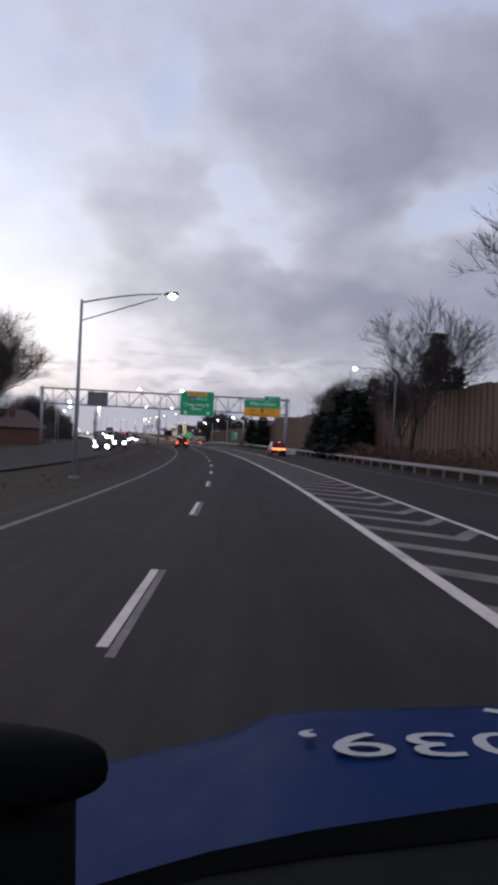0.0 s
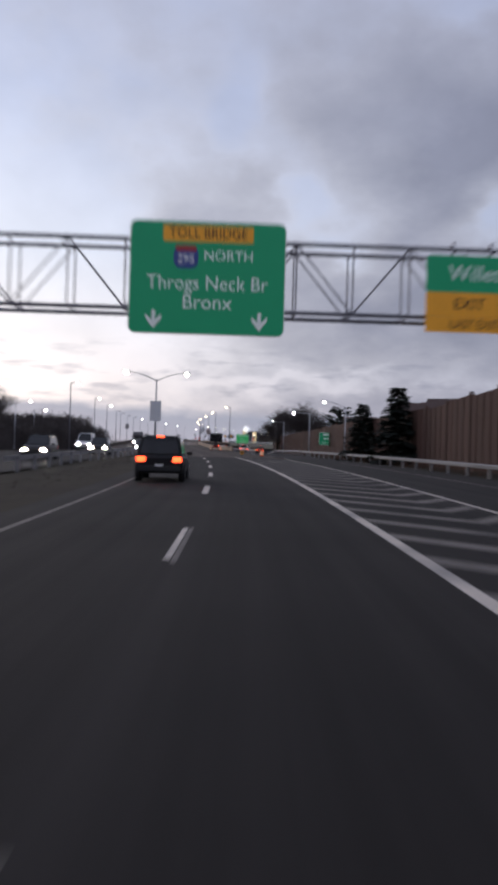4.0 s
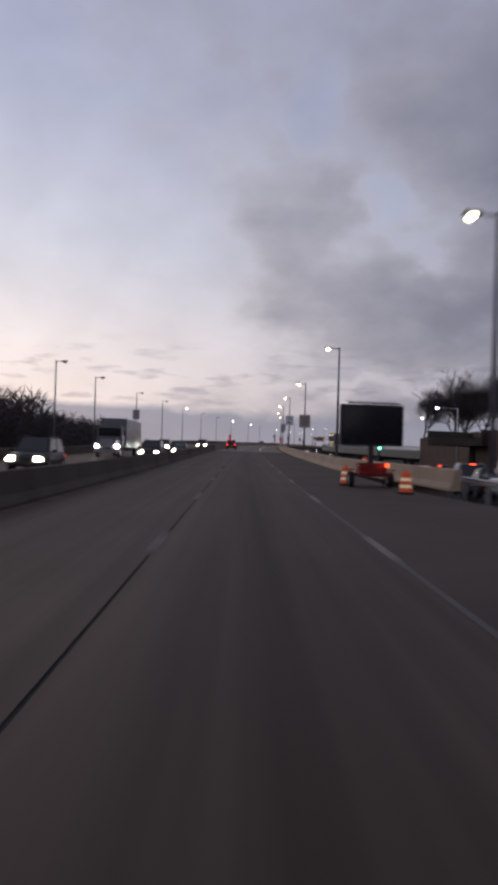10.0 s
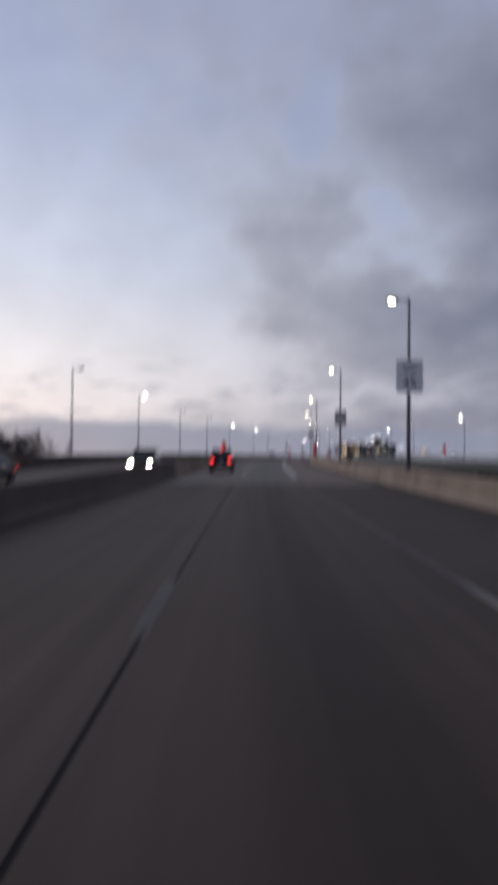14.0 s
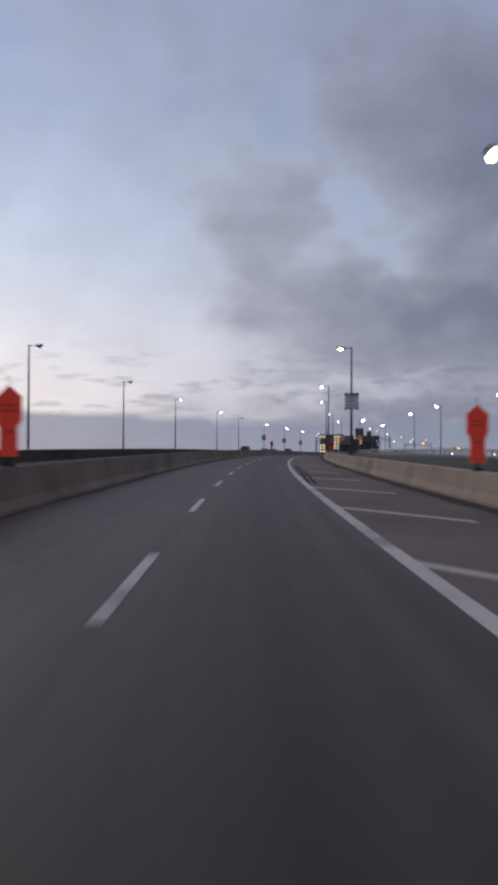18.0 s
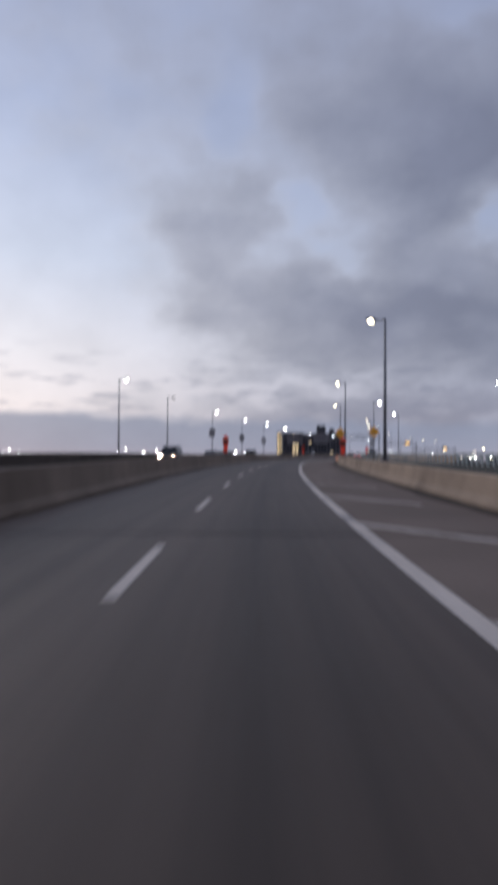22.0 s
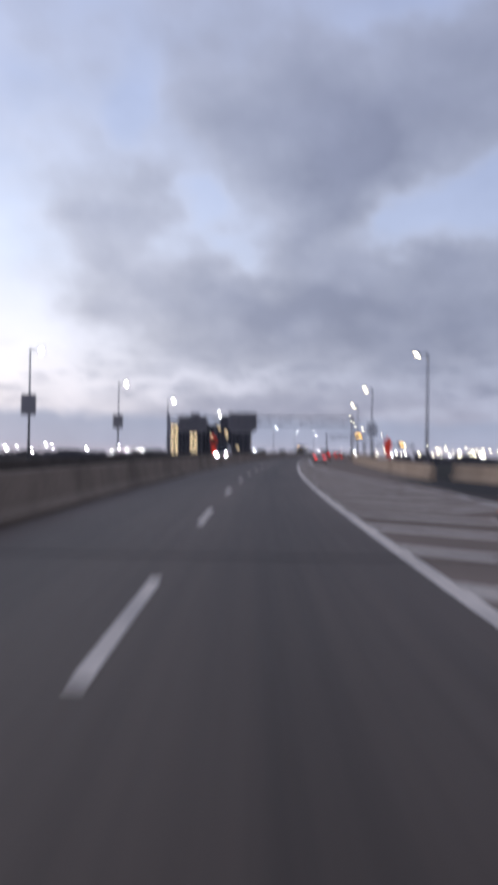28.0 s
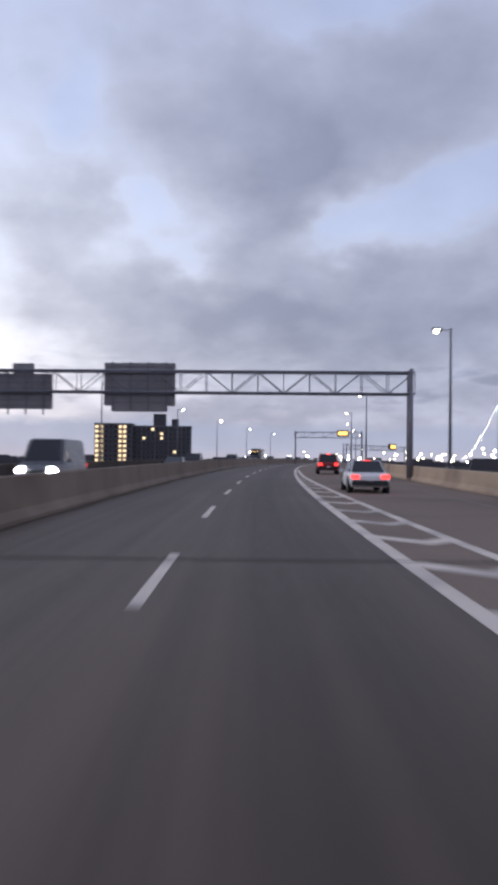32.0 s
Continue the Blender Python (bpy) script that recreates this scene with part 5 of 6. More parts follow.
for s, lat, z in ((360.6, -18.65, 6.3), (644.4, -18.65, 5.8), (677.9, -18.65, 5.6), (708, -18.65, 5.4)):
    post_sign(on(s, lat, 0.3 + cant(s)) @ Matrix.Translation((0, -0.2, 0)) @ Matrix.Scale(0.817, 4), 1.4, 1.9, z, "grey back of a sign on a far lamp post", SIGN_BACK, [])
post_sign(on(161.5, -6.3, 0.3) @ Matrix.Translation((0, -0.25, 0)) @ Matrix.Scale(0.817, 4), 1.15, 2.1, 4.6, "grey sign plate clamped to the median lamp", SIGN_GREY, [])
for s, lat in ((620, 6.30), (614, 11.3)):
    g = thing("warning_sign", on(s, lat, 0.3) @ Matrix.Translation((0, OFF, 0)) @ Matrix.Scale(0.817, 4), "yellow diamond warning sign clamped to a lamp post", "road sign", "yellow warning signs")
    p = part("panel", plate(fresh(), 1.45, 1.45, (0, 0, 0), 0.02, 0.08), SIGN_YELLOW, g)
    p.matrix_local = pose(0, 0, 5.05, 0, 45, 0)
    down_arrow(g, -0.2, 5.0, -0.03, SIGN_BLACK, tilt=180, size=0.75)
    down_arrow(g, 0.24, 5.05, -0.03, SIGN_BLACK, tilt=180, size=0.75)


# ---- orange work-zone signs standing on the barriers ----
def work_sign(s, lat, base, turn=0, cover=False):
    g = thing("work_zone_sign", on(s, lat, base, turn) @ Matrix.Scale(0.85, 4), "tall orange fabric work-zone sign on a barrier top", "road sign", "orange work-zone signs")
    bm = fresh()
    pts = [(-0.38, 1.0), (0, 1.33 if not cover else 1.42), (0.38, 1.0), (0.38, 0.35), (0.26, 0.12), (0.26, -0.72), (-0.26, -0.72), (-0.26, 0.12), (-0.38, 0.35)]
    fr = [bm.verts.new((x, -0.02, z + 1.0)) for x, z in pts]
    bk = [bm.verts.new((x, 0.02, z + 1.0)) for x, z in pts]
    bm.faces.new(fr[::-1])
    bm.faces.new(bk)
    for i in range(len(pts)):
        j = (i + 1) % len(pts)
        bm.faces.new((fr[i], fr[j], bk[j], bk[i]))
    p = part("panel", bm, SIGN_ORANGE, g)
    if cover:
        part("cover", box(fresh(), (0.66, 0.02, 0.62), (0, -0.035, 1.58)), BARRIER, p, "dull brown cover strapped over the legend")
    else:
        bars(p, [(0, 1.75, 0.4, 0.05), (0, 1.6, 0.46, 0.05), (0.05, 1.0, 0.3, 0.05)], SIGN_RED, -0.03)
    part("stand", box(fresh(), (0.10, 0.10, 0.5), (0, 0.06, 0.22), bevel=0.01), TRIM, g)
    part("clamp", box(fresh(), (0.34, 0.42, 0.10), (0, 0.02, 0.05), bevel=0.02), TRIM, g)
    part("flag_rod", rod(fresh(), (0, 0.03, 2.2), (0, 0.03, 2.62), 0.012), TRIM, g)
    return g


work_sign(428.6, -6.28, barrier_top(428.6))
work_sign(433, 6.36, 0.89)
work_sign(578.6, -6.28, barrier_top(578.6), cover=True)
work_sign(578.0, 6.18, 0.89, cover=True)
work_sign(694.8, -6.28, barrier_top(694.8), cover=True)
work_sign(690, 9.76, 0.98)
work_sign(470, 31.0, 1.2)


# ---- drums, attenuator box, message trailer ----
def drum(m):
    g = thing("traffic_drum", m, "orange and white striped plastic traffic drum", "traffic drum", "traffic drums")
    part("base", rod(fresh(), (0, 0, 0), (0, 0, 0.09), 0.38, 0.36, 16), RUBBER, g, "black rubber base")
    z = 0.09
    for k, (h, c) in enumerate(((0.18, DRUM_ORANGE), (0.15, DRUM_WHITE), (0.15, DRUM_ORANGE), (0.15, DRUM_WHITE), (0.20, DRUM_ORANGE))):
        r = 0.29 - 0.014 * k
        part("band", rod(fresh(), (0, 0, z), (0, 0, z + h), r, r - 0.012, 16), c, g, smooth=False)
        z += h
    part("handle", box(fresh(), (0.16, 0.05, 0.12), (0, 0, z + 0.05), bevel=0.02), DRUM_ORANGE, g)
    return g


d0 = drum(on(193.8, 6.3, -0.02) @ Matrix.Scale(0.85, 4))
for s, lat in ((264.5, 4.1), (259, 5.62), (633, 5.5), (638, 5.7), (291, 9.2), (297, 9.8)):
    copy_thing(d0, on(s, lat, 0.0))
g = thing("impact_marker", on(200.5, 4.4, 0) @ Matrix.Scale(0.58, 4), "black and yellow striped marker box on the gore", "hazard marker")
part("box", box(fresh(), (0.75, 0.5, 0.75), (0, 0, 0.55), bevel=0.03), SIGN_YELLOW, g)
for k in range(4):
    part("stripe", box(fresh(), (0.09, 0.01, 0.62), (-0.27 + 0.18 * k, -0.256, 0.55), (0, 28, 0)), SIGN_BLACK, g)
part("foot", box(fresh(), (0.5, 0.4, 0.2), (0, 0, 0.1)), TRIM, g)

v = thing("message_trailer", on(263.5, 5.0, 0, 6), "towed message board trailer, dark screen over a red frame", "trailer")
part("board", box(fresh(), (2.75, 0.28, 1.75), (0, 0, 2.65), bevel=0.04), TRIM, v, "large dark message board")
part("board_face", box(fresh(), (2.6, 0.02, 1.6), (0, -0.15, 2.65)), DARK_GLASS, v)
part("solar_panel", box(fresh(), (2.3, 0.9, 0.05), (0, 0, 3.62), (8, 0, 0)), DARK_GLASS, v)
part("mast", box(fresh(), (0.2, 0.2, 1.2), (0, 0.05, 1.2)), TRIM, v)
part("chassis", box(fresh(), (1.5, 2.2, 0.16), (0, 0.1, 0.55), bevel=0.02), PAINTS["red"], v, "dark red steel chassis")
part("battery_box", box(fresh(), (1.2, 0.6, 0.42), (0, -0.2, 0.83), bevel=0.03), PAINTS["red"], v)
part("drawbar", rod(fresh(), (0, 1.1, 0.55), (0, 2.4, 0.5), 0.05), PAINTS["red"], v)
for x in (-0.86, 0.86):
    w = part("wheel", rod(fresh(), (x - 0.1, 0, 0.33), (x + 0.1, 0, 0.33), 0.33, sides=20), RUBBER, v)
    part("rim", rod(fresh(), (x - 0.105, 0, 0.33), (x + 0.105, 0, 0.33), 0.17, sides=14), RIM, w)
    part("fender", box(fresh(), (0.28, 0.8, 0.05), (x, 0, 0.74), bevel=0.02), PAINTS["red"], v)
    part("jack", rod(fresh(), (x, 1.0, 0), (x, 1.0, 0.6), 0.035), TRIM, v)
part("work_lamp", box(fresh(), (0.14, 0.06, 0.14), (0.45, -0.95, 0.95)), BRAKE, v, "glowing red lamp")

# ---- the merging ramp viaduct ----
via_left = lerp((300, 63), (340, 54.8), (380, 46.6), (420, 38.4), (460, 30.8), (500, 24), (540, 18.6), (580, 14.4), (614, 11.4), (640, 9.2), (668, 6.6))
via_right = lambda s: via_left(s) + float(np.interp(s, [300, 600, 650, 668], [9, 8.6, 6.9, 4.2]))
tagged(ribbon("road_merge_ramp", [(via_left, 0.0), (via_right, 0.0)], 300, 668, 4, OLD_ASPHALT), "worn asphalt deck of the merging ramp", "road", kind="structure")
viaduct = thing("viaduct", Matrix.Identity(4), "teal steel girder viaduct of the merging ramp with pale railing", "viaduct", kind="structure")
baluster = mesh_of(box(fresh(), (0.06, 0.46, 0.90), (0, 0, 0.45)), "baluster", TEAL_PALE)
end_post = mesh_of(box(fresh(), (0.12, 0.30, 0.94), (0, 0, 0.47)), "end_post", TEAL_PALE)
for side, f in ((-1, via_left), (1, via_right)):
    s = 300.0
    while s < (636 if side < 0 else 600):
        e = s + 12.0
        off = lambda a: (lambda q: f(q) + a)
        ribbon("girder", [(off(-0.15), -0.05), (off(-0.15), -1.5), (off(0.15), -1.5), (off(0.15), -0.05)], s, e - 0.02, 6, TEAL, viaduct)
        ribbon("kerb", [(off(-0.22), -0.05), (off(-0.22), 0.28), (off(0.22), 0.28), (off(0.22), -0.05)], s, e - 0.02, 6, TEAL, viaduct)
        ribbon("top_rail", [(off(-0.09), 1.12), (off(-0.09), 1.27), (off(0.09), 1.27), (off(0.09), 1.12)], s, e, 6, TEAL_PALE, viaduct, closed=True)
        q = s + 0.5
        while q < e:
            ob = new("baluster", end_post if int((q - s) / 1.35) % 4 == 0 else baluster)
            ob.parent, ob.matrix_local = viaduct, on(q, f(q), 0.26)
            q += 1.35
        s = e
for s in range(306, 640, 24):
    for lat in (via_left(s) + 1.2, via_right(s) - 1.2):
        p = at(s, lat, -1.5)
        part("pier", box(fresh(), (1.0, 1.0, p.z + 2.2), (p.x, p.y, (p.z - 2.2) / 2)), BARRIER, viaduct)
    bm = fresh()
    box(bm, (via_right(s) - via_left(s), 1.2, 1.0))
    ob = part("pier_cap", bm, BARRIER, viaduct)
    ob.matrix_local = on(s, (via_left(s) + via_right(s)) / 2, -2.0)
PAR4 = [((lambda q, a=a: via_right(q) + a), h) for a, h in ((0, 0), (0, 0.1), (0.14, 0.32), (0.22, 0.95), (0.26, 0.98), (0.48, 0.98), (0.52, 0.95), (0.52, 0))]
wall_run("parapet_ramp", PAR4, 600, 668, 9.15, PARAPET, "tan concrete parapet of the merging ramp")
tagged(ribbon("road_merge", [(6.0, -0.015), (via_right, -0.015)], 630, 672, 3, ROAD_EDGE), "worn concrete where the ramp merges", "road", kind="structure")
for s, lat, arm in ((614, 11.3, 1), (580, 23.4, -1), (552, 26.0, -1), (650, 16.6, -1), (520, 30.3, -1), (480, 36.4, -1), (440, 43.8, -1), (400, 51.8, -1)):
    lamp_post("street_lamp", on(s, lat), 8.9, 0.55, (arm,), LAMP, POLE, "lit dark steel street lamp on the merging ramp", "lamps of the merging ramp")

# ---- the overpass and street beyond the exit ramp ----
over = thing("overpass", on(335, 50, 0, -62), "dark concrete overpass on piers beyond the exit ramp", "overpass")
part("deck", box(fresh(), (9.0, 60, 0.9), (0, 0, 2.2), bevel=0.05), BARRIER, over)
for x in (-4.4, 4.4):
    part("parapet", box(fresh(), (0.3, 60, 0.9), (x, 0, 3.1)), BARRIER, over)
for y in (-24, -12, 0, 12, 24):
    for x in (-3, 3):
        part("pier", box(fresh(), (0.9, 0.9, 8.5), (x, y, -2.5)), BARRIER, over)
sg = thing("traffic_signal", on(318, 14.5, -2.4), "green traffic signal on a pole beyond the ramp", "traffic signal")
part("pole", rod(fresh(), (0, 0, 0), (0, 0, 4.6), 0.09), TRIM, sg)
part("housing", box(fresh(), (0.36, 0.3, 1.05), (0, -0.1, 4.2), bevel=0.04), TRIM, sg)
for z, c in ((4.52, TRIM), (4.2, TRIM), (3.88, GREEN_LIGHT)):
    part("lens", rod(fresh(), (0, -0.25, z), (0, -0.28, z), 0.14, sides=14), c, sg)


# ---- apartment buildings ----
def apartment(m, w, d, h, floors, columns, lit_cols, label, tower=0.0):
    a = thing("apartment_building", m, label, "apartment building", "apartment buildings")
    part("wall", box(fresh(), (w, d, h + 12), (0, 0, h / 2 - 6)), FACADE, a)
    part("roof", box(fresh(), (w + 0.6, d + 0.6, 0.8), (0, 0, h + 0.4)), FACADE_PALE, a)
    if tower:
        part("roof_house", box(fresh(), (7, 7, tower), (-w * 0.05, 0, h + 0.8 + tower / 2)), FACADE, a)
        part("roof_house", box(fresh(), (4, 4, tower * 0.6), (w * 0.22, 0, h + 0.8 + tower * 0.3)), FACADE, a)
    fh = h / floors
    lit = mesh_of(box(fresh(), (w / columns * 0.62, 0.15, fh * 0.55)), "window", LIT_WINDOW)
    dark = mesh_of(box(fresh(), (w / columns * 0.5, 0.15, fh * 0.5)), "window", DARK_GLASS)
    rng = random.Random(int(w * 7))
    for i in range(columns):
        for j in range(floors):
            on_now = i in lit_cols or rng.random() < 0.04
            ob = new("window", lit if on_now else dark)
            ob.parent = a
            ob.matrix_local = pose(-w / 2 + w * (i + 0.5) / columns, -d / 2 - 0.05, fh * (j + 0.55))
        if i % 3 == 1:
            part("pilaster", box(fresh(), (0.5, 0.3, h), (-w / 2 + w * (i + 1) / columns, -d / 2 - 0.1, h / 2)), FACADE_PALE, a)
    return a


block = Matrix.Translation((-80, 1160, 4.0)) @ Matrix.Rotation(-0.08, 4, "Z")
apartment(block @ Matrix.Translation((-16.5, 0, 0)), 21, 14, 24.5, 9, 8, (0, 1, 5, 6), "dark brick apartment block with lit corner windows", 0)
apartment(block @ Matrix.Translation((10.5, 5, 0)), 33, 14, 23.5, 9, 13, (), "long dark brick apartment block with roof houses", 7.0)

# ---- distance: shore, lights, bridge tower ----
rng = random.Random(12)
soup = Soup()
for k in range(420):
    a = radians(rng.uniform(-75, 75))
    r = rng.uniform(1500, 2600)
    x, y = -80 - r * math.sin(a), 300 + r * math.cos(a)
    w, h = rng.uniform(12, 60), rng.uniform(5, 15)
    c, t = math.cos(a), math.sin(a)
    base = len(soup.v)
    for dx, z in ((-w / 2, -4), (w / 2, -4), (w / 2 * 0.8, h), (-w / 2 * 0.8, h)):
        soup.v.append((x + dx * c, y + dx * t, z))
    for dx, z in ((-w / 2, -4), (w / 2, -4), (w / 2 * 0.8, h), (-w / 2 * 0.8, h)):
        soup.v.append((x + dx * c - 15 * t, y + dx * t + 15 * c, z))
    for f in ((0, 1, 2, 3), (5, 4, 7, 6), (1, 5, 6, 2), (4, 0, 3, 7), (3, 2, 6, 7)):
        soup.f.append(tuple(base + i for i in f))
tagged(new("far_shore", soup.mesh("far_shore", FACADE)), "low dark far shore of roofs and woods", "far shore", kind="stuff")
soup = Soup()
for k in range(260):
    a = radians(rng.uniform(-70, 70))
    r = rng.uniform(800, 1700)
    p = Vector((-80 - r * math.sin(a), 300 + r * math.cos(a), rng.uniform(9, 17)))
    soup.tube(p - Vector((0, 0, 0.45)), p + Vector((0, 0, 0.45)), 0.5, 0.5, 6)
tagged(new("far_lamps", soup.mesh("far_lamps", LAMP)), "many small far street lights", "street lights", kind="stuff")
soup = Soup()
for k in range(130):
    a, r = radians(rng.uniform(-42, -6)), rng.uniform(900, 1700)
    p = Vector((-30 - r * math.sin(a), 350 + r * math.cos(a), rng.uniform(10, 21)))
    soup.tube(p - Vector((0, 0, 0.7)), p + Vector((0, 0, 0.7)), 0.6, 0.6, 6)
tagged(new("far_lamps", soup.mesh("far_lamps", LAMP_WARM)), "string of small lights on the far shore", "street lights", kind="stuff")


bridge = thing("suspension_bridge", Matrix.Translation(at(700)) @ Matrix.Rotation(radians(-23.3), 4, "Z"), "far suspension bridge with a string of lights along its cable", "bridge")
# distance haze is mixed into this steel's grey-blue base colour
HAZE_STEEL = mat("hazy_bridge_steel", (0.20, 0.22, 0.28), 0.8, 0.1, 5, 0)
for x in (2, 22):
    part("tower_leg", box(fresh(), (6, 6, 124), (x, 1500, 46)), HAZE_STEEL, bridge)
for z in (40, 76, 104):
    part("cross_beam", box(fresh(), (20, 5, 5), (12, 1500, z)), HAZE_STEEL, bridge)
soup, strand = Soup(), Soup()
last = None
for k in range(27):
    f = k / 26
    p = Vector((2 - 62 * f, 1500 - 40 * f, 106 * (1 - f) ** 1.35 + 6))
    soup.tube(p - Vector((0, 0, 0.45)), p + Vector((0, 0, 0.45)), 0.3, 0.3, 6)
    if last:
        strand.tube(last, p, 0.25, 0.25, 5)
    last = p
soup.part("cable_lights", LAMP, bridge, "string of small cable lights")
strand.part("cable", HAZE_STEEL, bridge)


# ---- vehicles ----
def loft(bm, rings):
    last = None
    for ring in rings:
        now = [bm.verts.new(p) for p in ring]
        if last:
            for i in range(len(now)):
                j = (i + 1) % len(now)
                bm.faces.new((last[i], last[j], now[j], now[i]))
        else:
            bm.faces.new(now[::-1])
        last = now
    bm.faces.new(last)
    return bm


def hull_ring(y, z0, z1, w, tuck=0.9):
    """A body section at y: sill, bulged side, shoulder, rounded to the top."""
    return [(x, y, z) for x, z in ((-w * 0.86, z0), (w * 0.86, z0), (w * 0.97, z0 + (z1 - z0) * 0.18), (w, z0 + (z1 - z0) * 0.5), (w * 0.965, z0 + (z1 - z0) * 0.85), (w * tuck, z1), (-w * tuck, z1), (-w * 0.965, z0 + (z1 - z0) * 0.85), (-w, z0 + (z1 - z0) * 0.5), (-w * 0.97, z0 + (z1 - z0) * 0.18))]


def vehicle(name, m, paint, label, category, kind="suv", head=None, tail=TAIL, bar=False, group="traffic"):
    """A road vehicle heading along +y: body, cabin, glass, wheels, lamps, bumpers, mirrors."""
    size = {"suv": (4.9, 0.96, 1.78, 1.02, 0.30), "sedan": (4.75, 0.91, 1.45, 0.88, 0.22), "van": (5.6, 1.0, 2.3, 1.25, 0.30)}[kind]
    L, W, H, belt, low = size
    g = thing(name, m, label, category, group)
    hood = belt + (0.02 if kind != "sedan" else -0.06)
    b = L / 2
    rings = [hull_ring(-b, low + 0.18, belt - 0.12, W * 0.86), hull_ring(-b + 0.12, low + 0.05, belt, W * 0.94), hull_ring(-b * 0.6, low, belt + 0.02, W), hull_ring(0, low, belt, W), hull_ring(b * 0.42, low, belt - 0.01, W), hull_ring(b * 0.5, low, hood, W * 0.99), hull_ring(b - 0.25, low + 0.04, hood - 0.12, W * 0.93), hull_ring(b, low + 0.14, hood - 0.32, W * 0.82)]
    part("body", loft(fresh(), rings), paint, g, smooth=False)
    rear = {"suv": -b + 0.16, "sedan": -b + 0.85, "van": -b + 0.1}[kind]
    roof_r = {"suv": -b + 0.55, "sedan": -b + 1.55, "van": -b + 0.22}[kind]
    roof_f = {"suv": b * 0.12, "sedan": b * 0.02, "van": b * 0.42}[kind]
    nose = {"suv": b * 0.48, "sedan": b * 0.50, "van": b * 0.66}[kind]
    wr = W * 0.74

    def cab(y, z, w):
        return [(-w, y, z), (w, y, z)]

    bm = fresh()
    lower = [bm.verts.new(p) for p in ((-W * 0.9, rear, belt - 0.02), (W * 0.9, rear, belt - 0.02), (W * 0.9, nose, belt - 0.02), (-W * 0.9, nose, belt - 0.02))]
    upper = [bm.verts.new(p) for p in ((-wr, roof_r, H), (wr, roof_r, H), (wr, roof_f, H), (-wr, roof_f, H))]
    for i in range(4):
        j = (i + 1) % 4
        bm.faces.new((lower[i], lower[j], upper[j], upper[i]))
    bm.faces.new(upper)
    bm.faces.new(lower[::-1])
    bmesh.ops.bevel(bm, geom=[e for e in bm.edges if all(v.co.z > belt for v in e.verts)] + [e for e in bm.edges if abs(e.verts[0].co.z - e.verts[1].co.z) > 0.1], offset=0.07, segments=2, affect="EDGES")
    part("cabin", bm, paint, g)

    def pane(nm, a, bb, c, d, out=0.012):
        bm = fresh()
        p = [Vector(q) for q in (a, bb, c, d)]
        mid = (p[0] + p[1] + p[2] + p[3]) / 4
        n = (p[1] - p[0]).cross(p[2] - p[0]).normalized() * out
        q = [v + (mid - v) * 0.13 for v in p]
        f = [bm.verts.new(v + n) for v in q]
        r = [bm.verts.new(v - n) for v in q]
        bm.faces.new(f)
        bm.faces.new(r[::-1])
        for i in range(4):
            j = (i + 1) % 4
            bm.faces.new((f[j], f[i], r[i], r[j]))
        part(nm, bm, DARK_GLASS, g)

    zb = belt + 0.0
    if kind != "van":
        pane("rear_window", (-W * 0.9, rear, zb), (W * 0.9, rear, zb), (wr, roof_r, H), (-wr, roof_r, H))
    pane("windscreen", (W * 0.9, nose, zb), (-W * 0.9, nose, zb), (-wr, roof_f, H), (wr, roof_f, H))
    cut = (rear + nose) / 2 if kind != "van" else nose - 1.3
    for sgn in (-1, 1):
        for y0, y1, t0, t1 in ((cut, nose, (roof_r + roof_f) / 2 if kind != "van" else cut, roof_f), (rear, cut, roof_r, (roof_r + roof_f) / 2)):
            if kind == "van" and y0 == rear:
                continue
            pts = [(sgn * W * 0.9, y0, zb), (sgn * W * 0.9, y1, zb), (sgn * wr, t1, H), (sgn * wr, t0, H)]
            pane("side_window", *(pts if sgn > 0 else pts[::-1]))
        for y in (-b * 0.60, b * 0.62):
            r = 0.37 if kind != "sedan" else 0.33
            part("wheel_arch", rod(fresh(), (sgn * (W - 0.12), y, r), (sgn * (W + 0.006), y, r), r + 0.07, sides=24), TRIM, g)
            w = part("wheel", rod(fresh(), (sgn * (W - 0.24), y, r), (sgn * (W + 0.012), y, r), r, sides=24), RUBBER, g)
            part("rim", rod(fresh(), (sgn * (W - 0.05), y, r), (sgn * (W + 0.022), y, r), r * 0.62, sides=16), RIM, w)
            part("hub", rod(fresh(), (sgn * (W - 0.05), y, r), (sgn * (W + 0.03), y, r), r * 0.2, sides=10), TRIM, w)
        part("tail_light", box(fresh(), (0.34, 0.10, 0.17 if kind == "sedan" else 0.20), (sgn * (W * 0.72), -b + 0.005, belt - 0.16), bevel=0.02), tail, g, "glowing red tail lamp")
        part("headlight", box(fresh(), (0.46, 0.24, 0.30), (sgn * W * 0.66, b - 0.04, hood - 0.38), bevel=0.10), head or SIGN_GREY, g, "glowing headlamp" if head else "")
        part("mirror", box(fresh(), (0.22, 0.12, 0.15), (sgn * (W + 0.08), nose - 0.45, belt + 0.08), bevel=0.03), paint, g)
    if bar:
        bar_lamp = part("light_bar", box(fresh(), (W * 1.25, 0.09, 0.20), (0, -b - 0.01, belt - 0.15), bevel=0.03), TAIL, g, "glowing full-width tail lamp bar")
        part("bar_core", box(fresh(), (W * 1.15, 0.05, 0.09), (0, -b - 0.05, belt - 0.15), bevel=0.02), AMBER, bar_lamp, "amber glowing core of the lamp")
        for sgn in (-1, 1):
            part("bar_core", box(fresh(), (0.2, 0.05, 0.12), (sgn * W * 0.70, -b - 0.05, belt - 0.15), bevel=0.03), AMBER, bar_lamp)
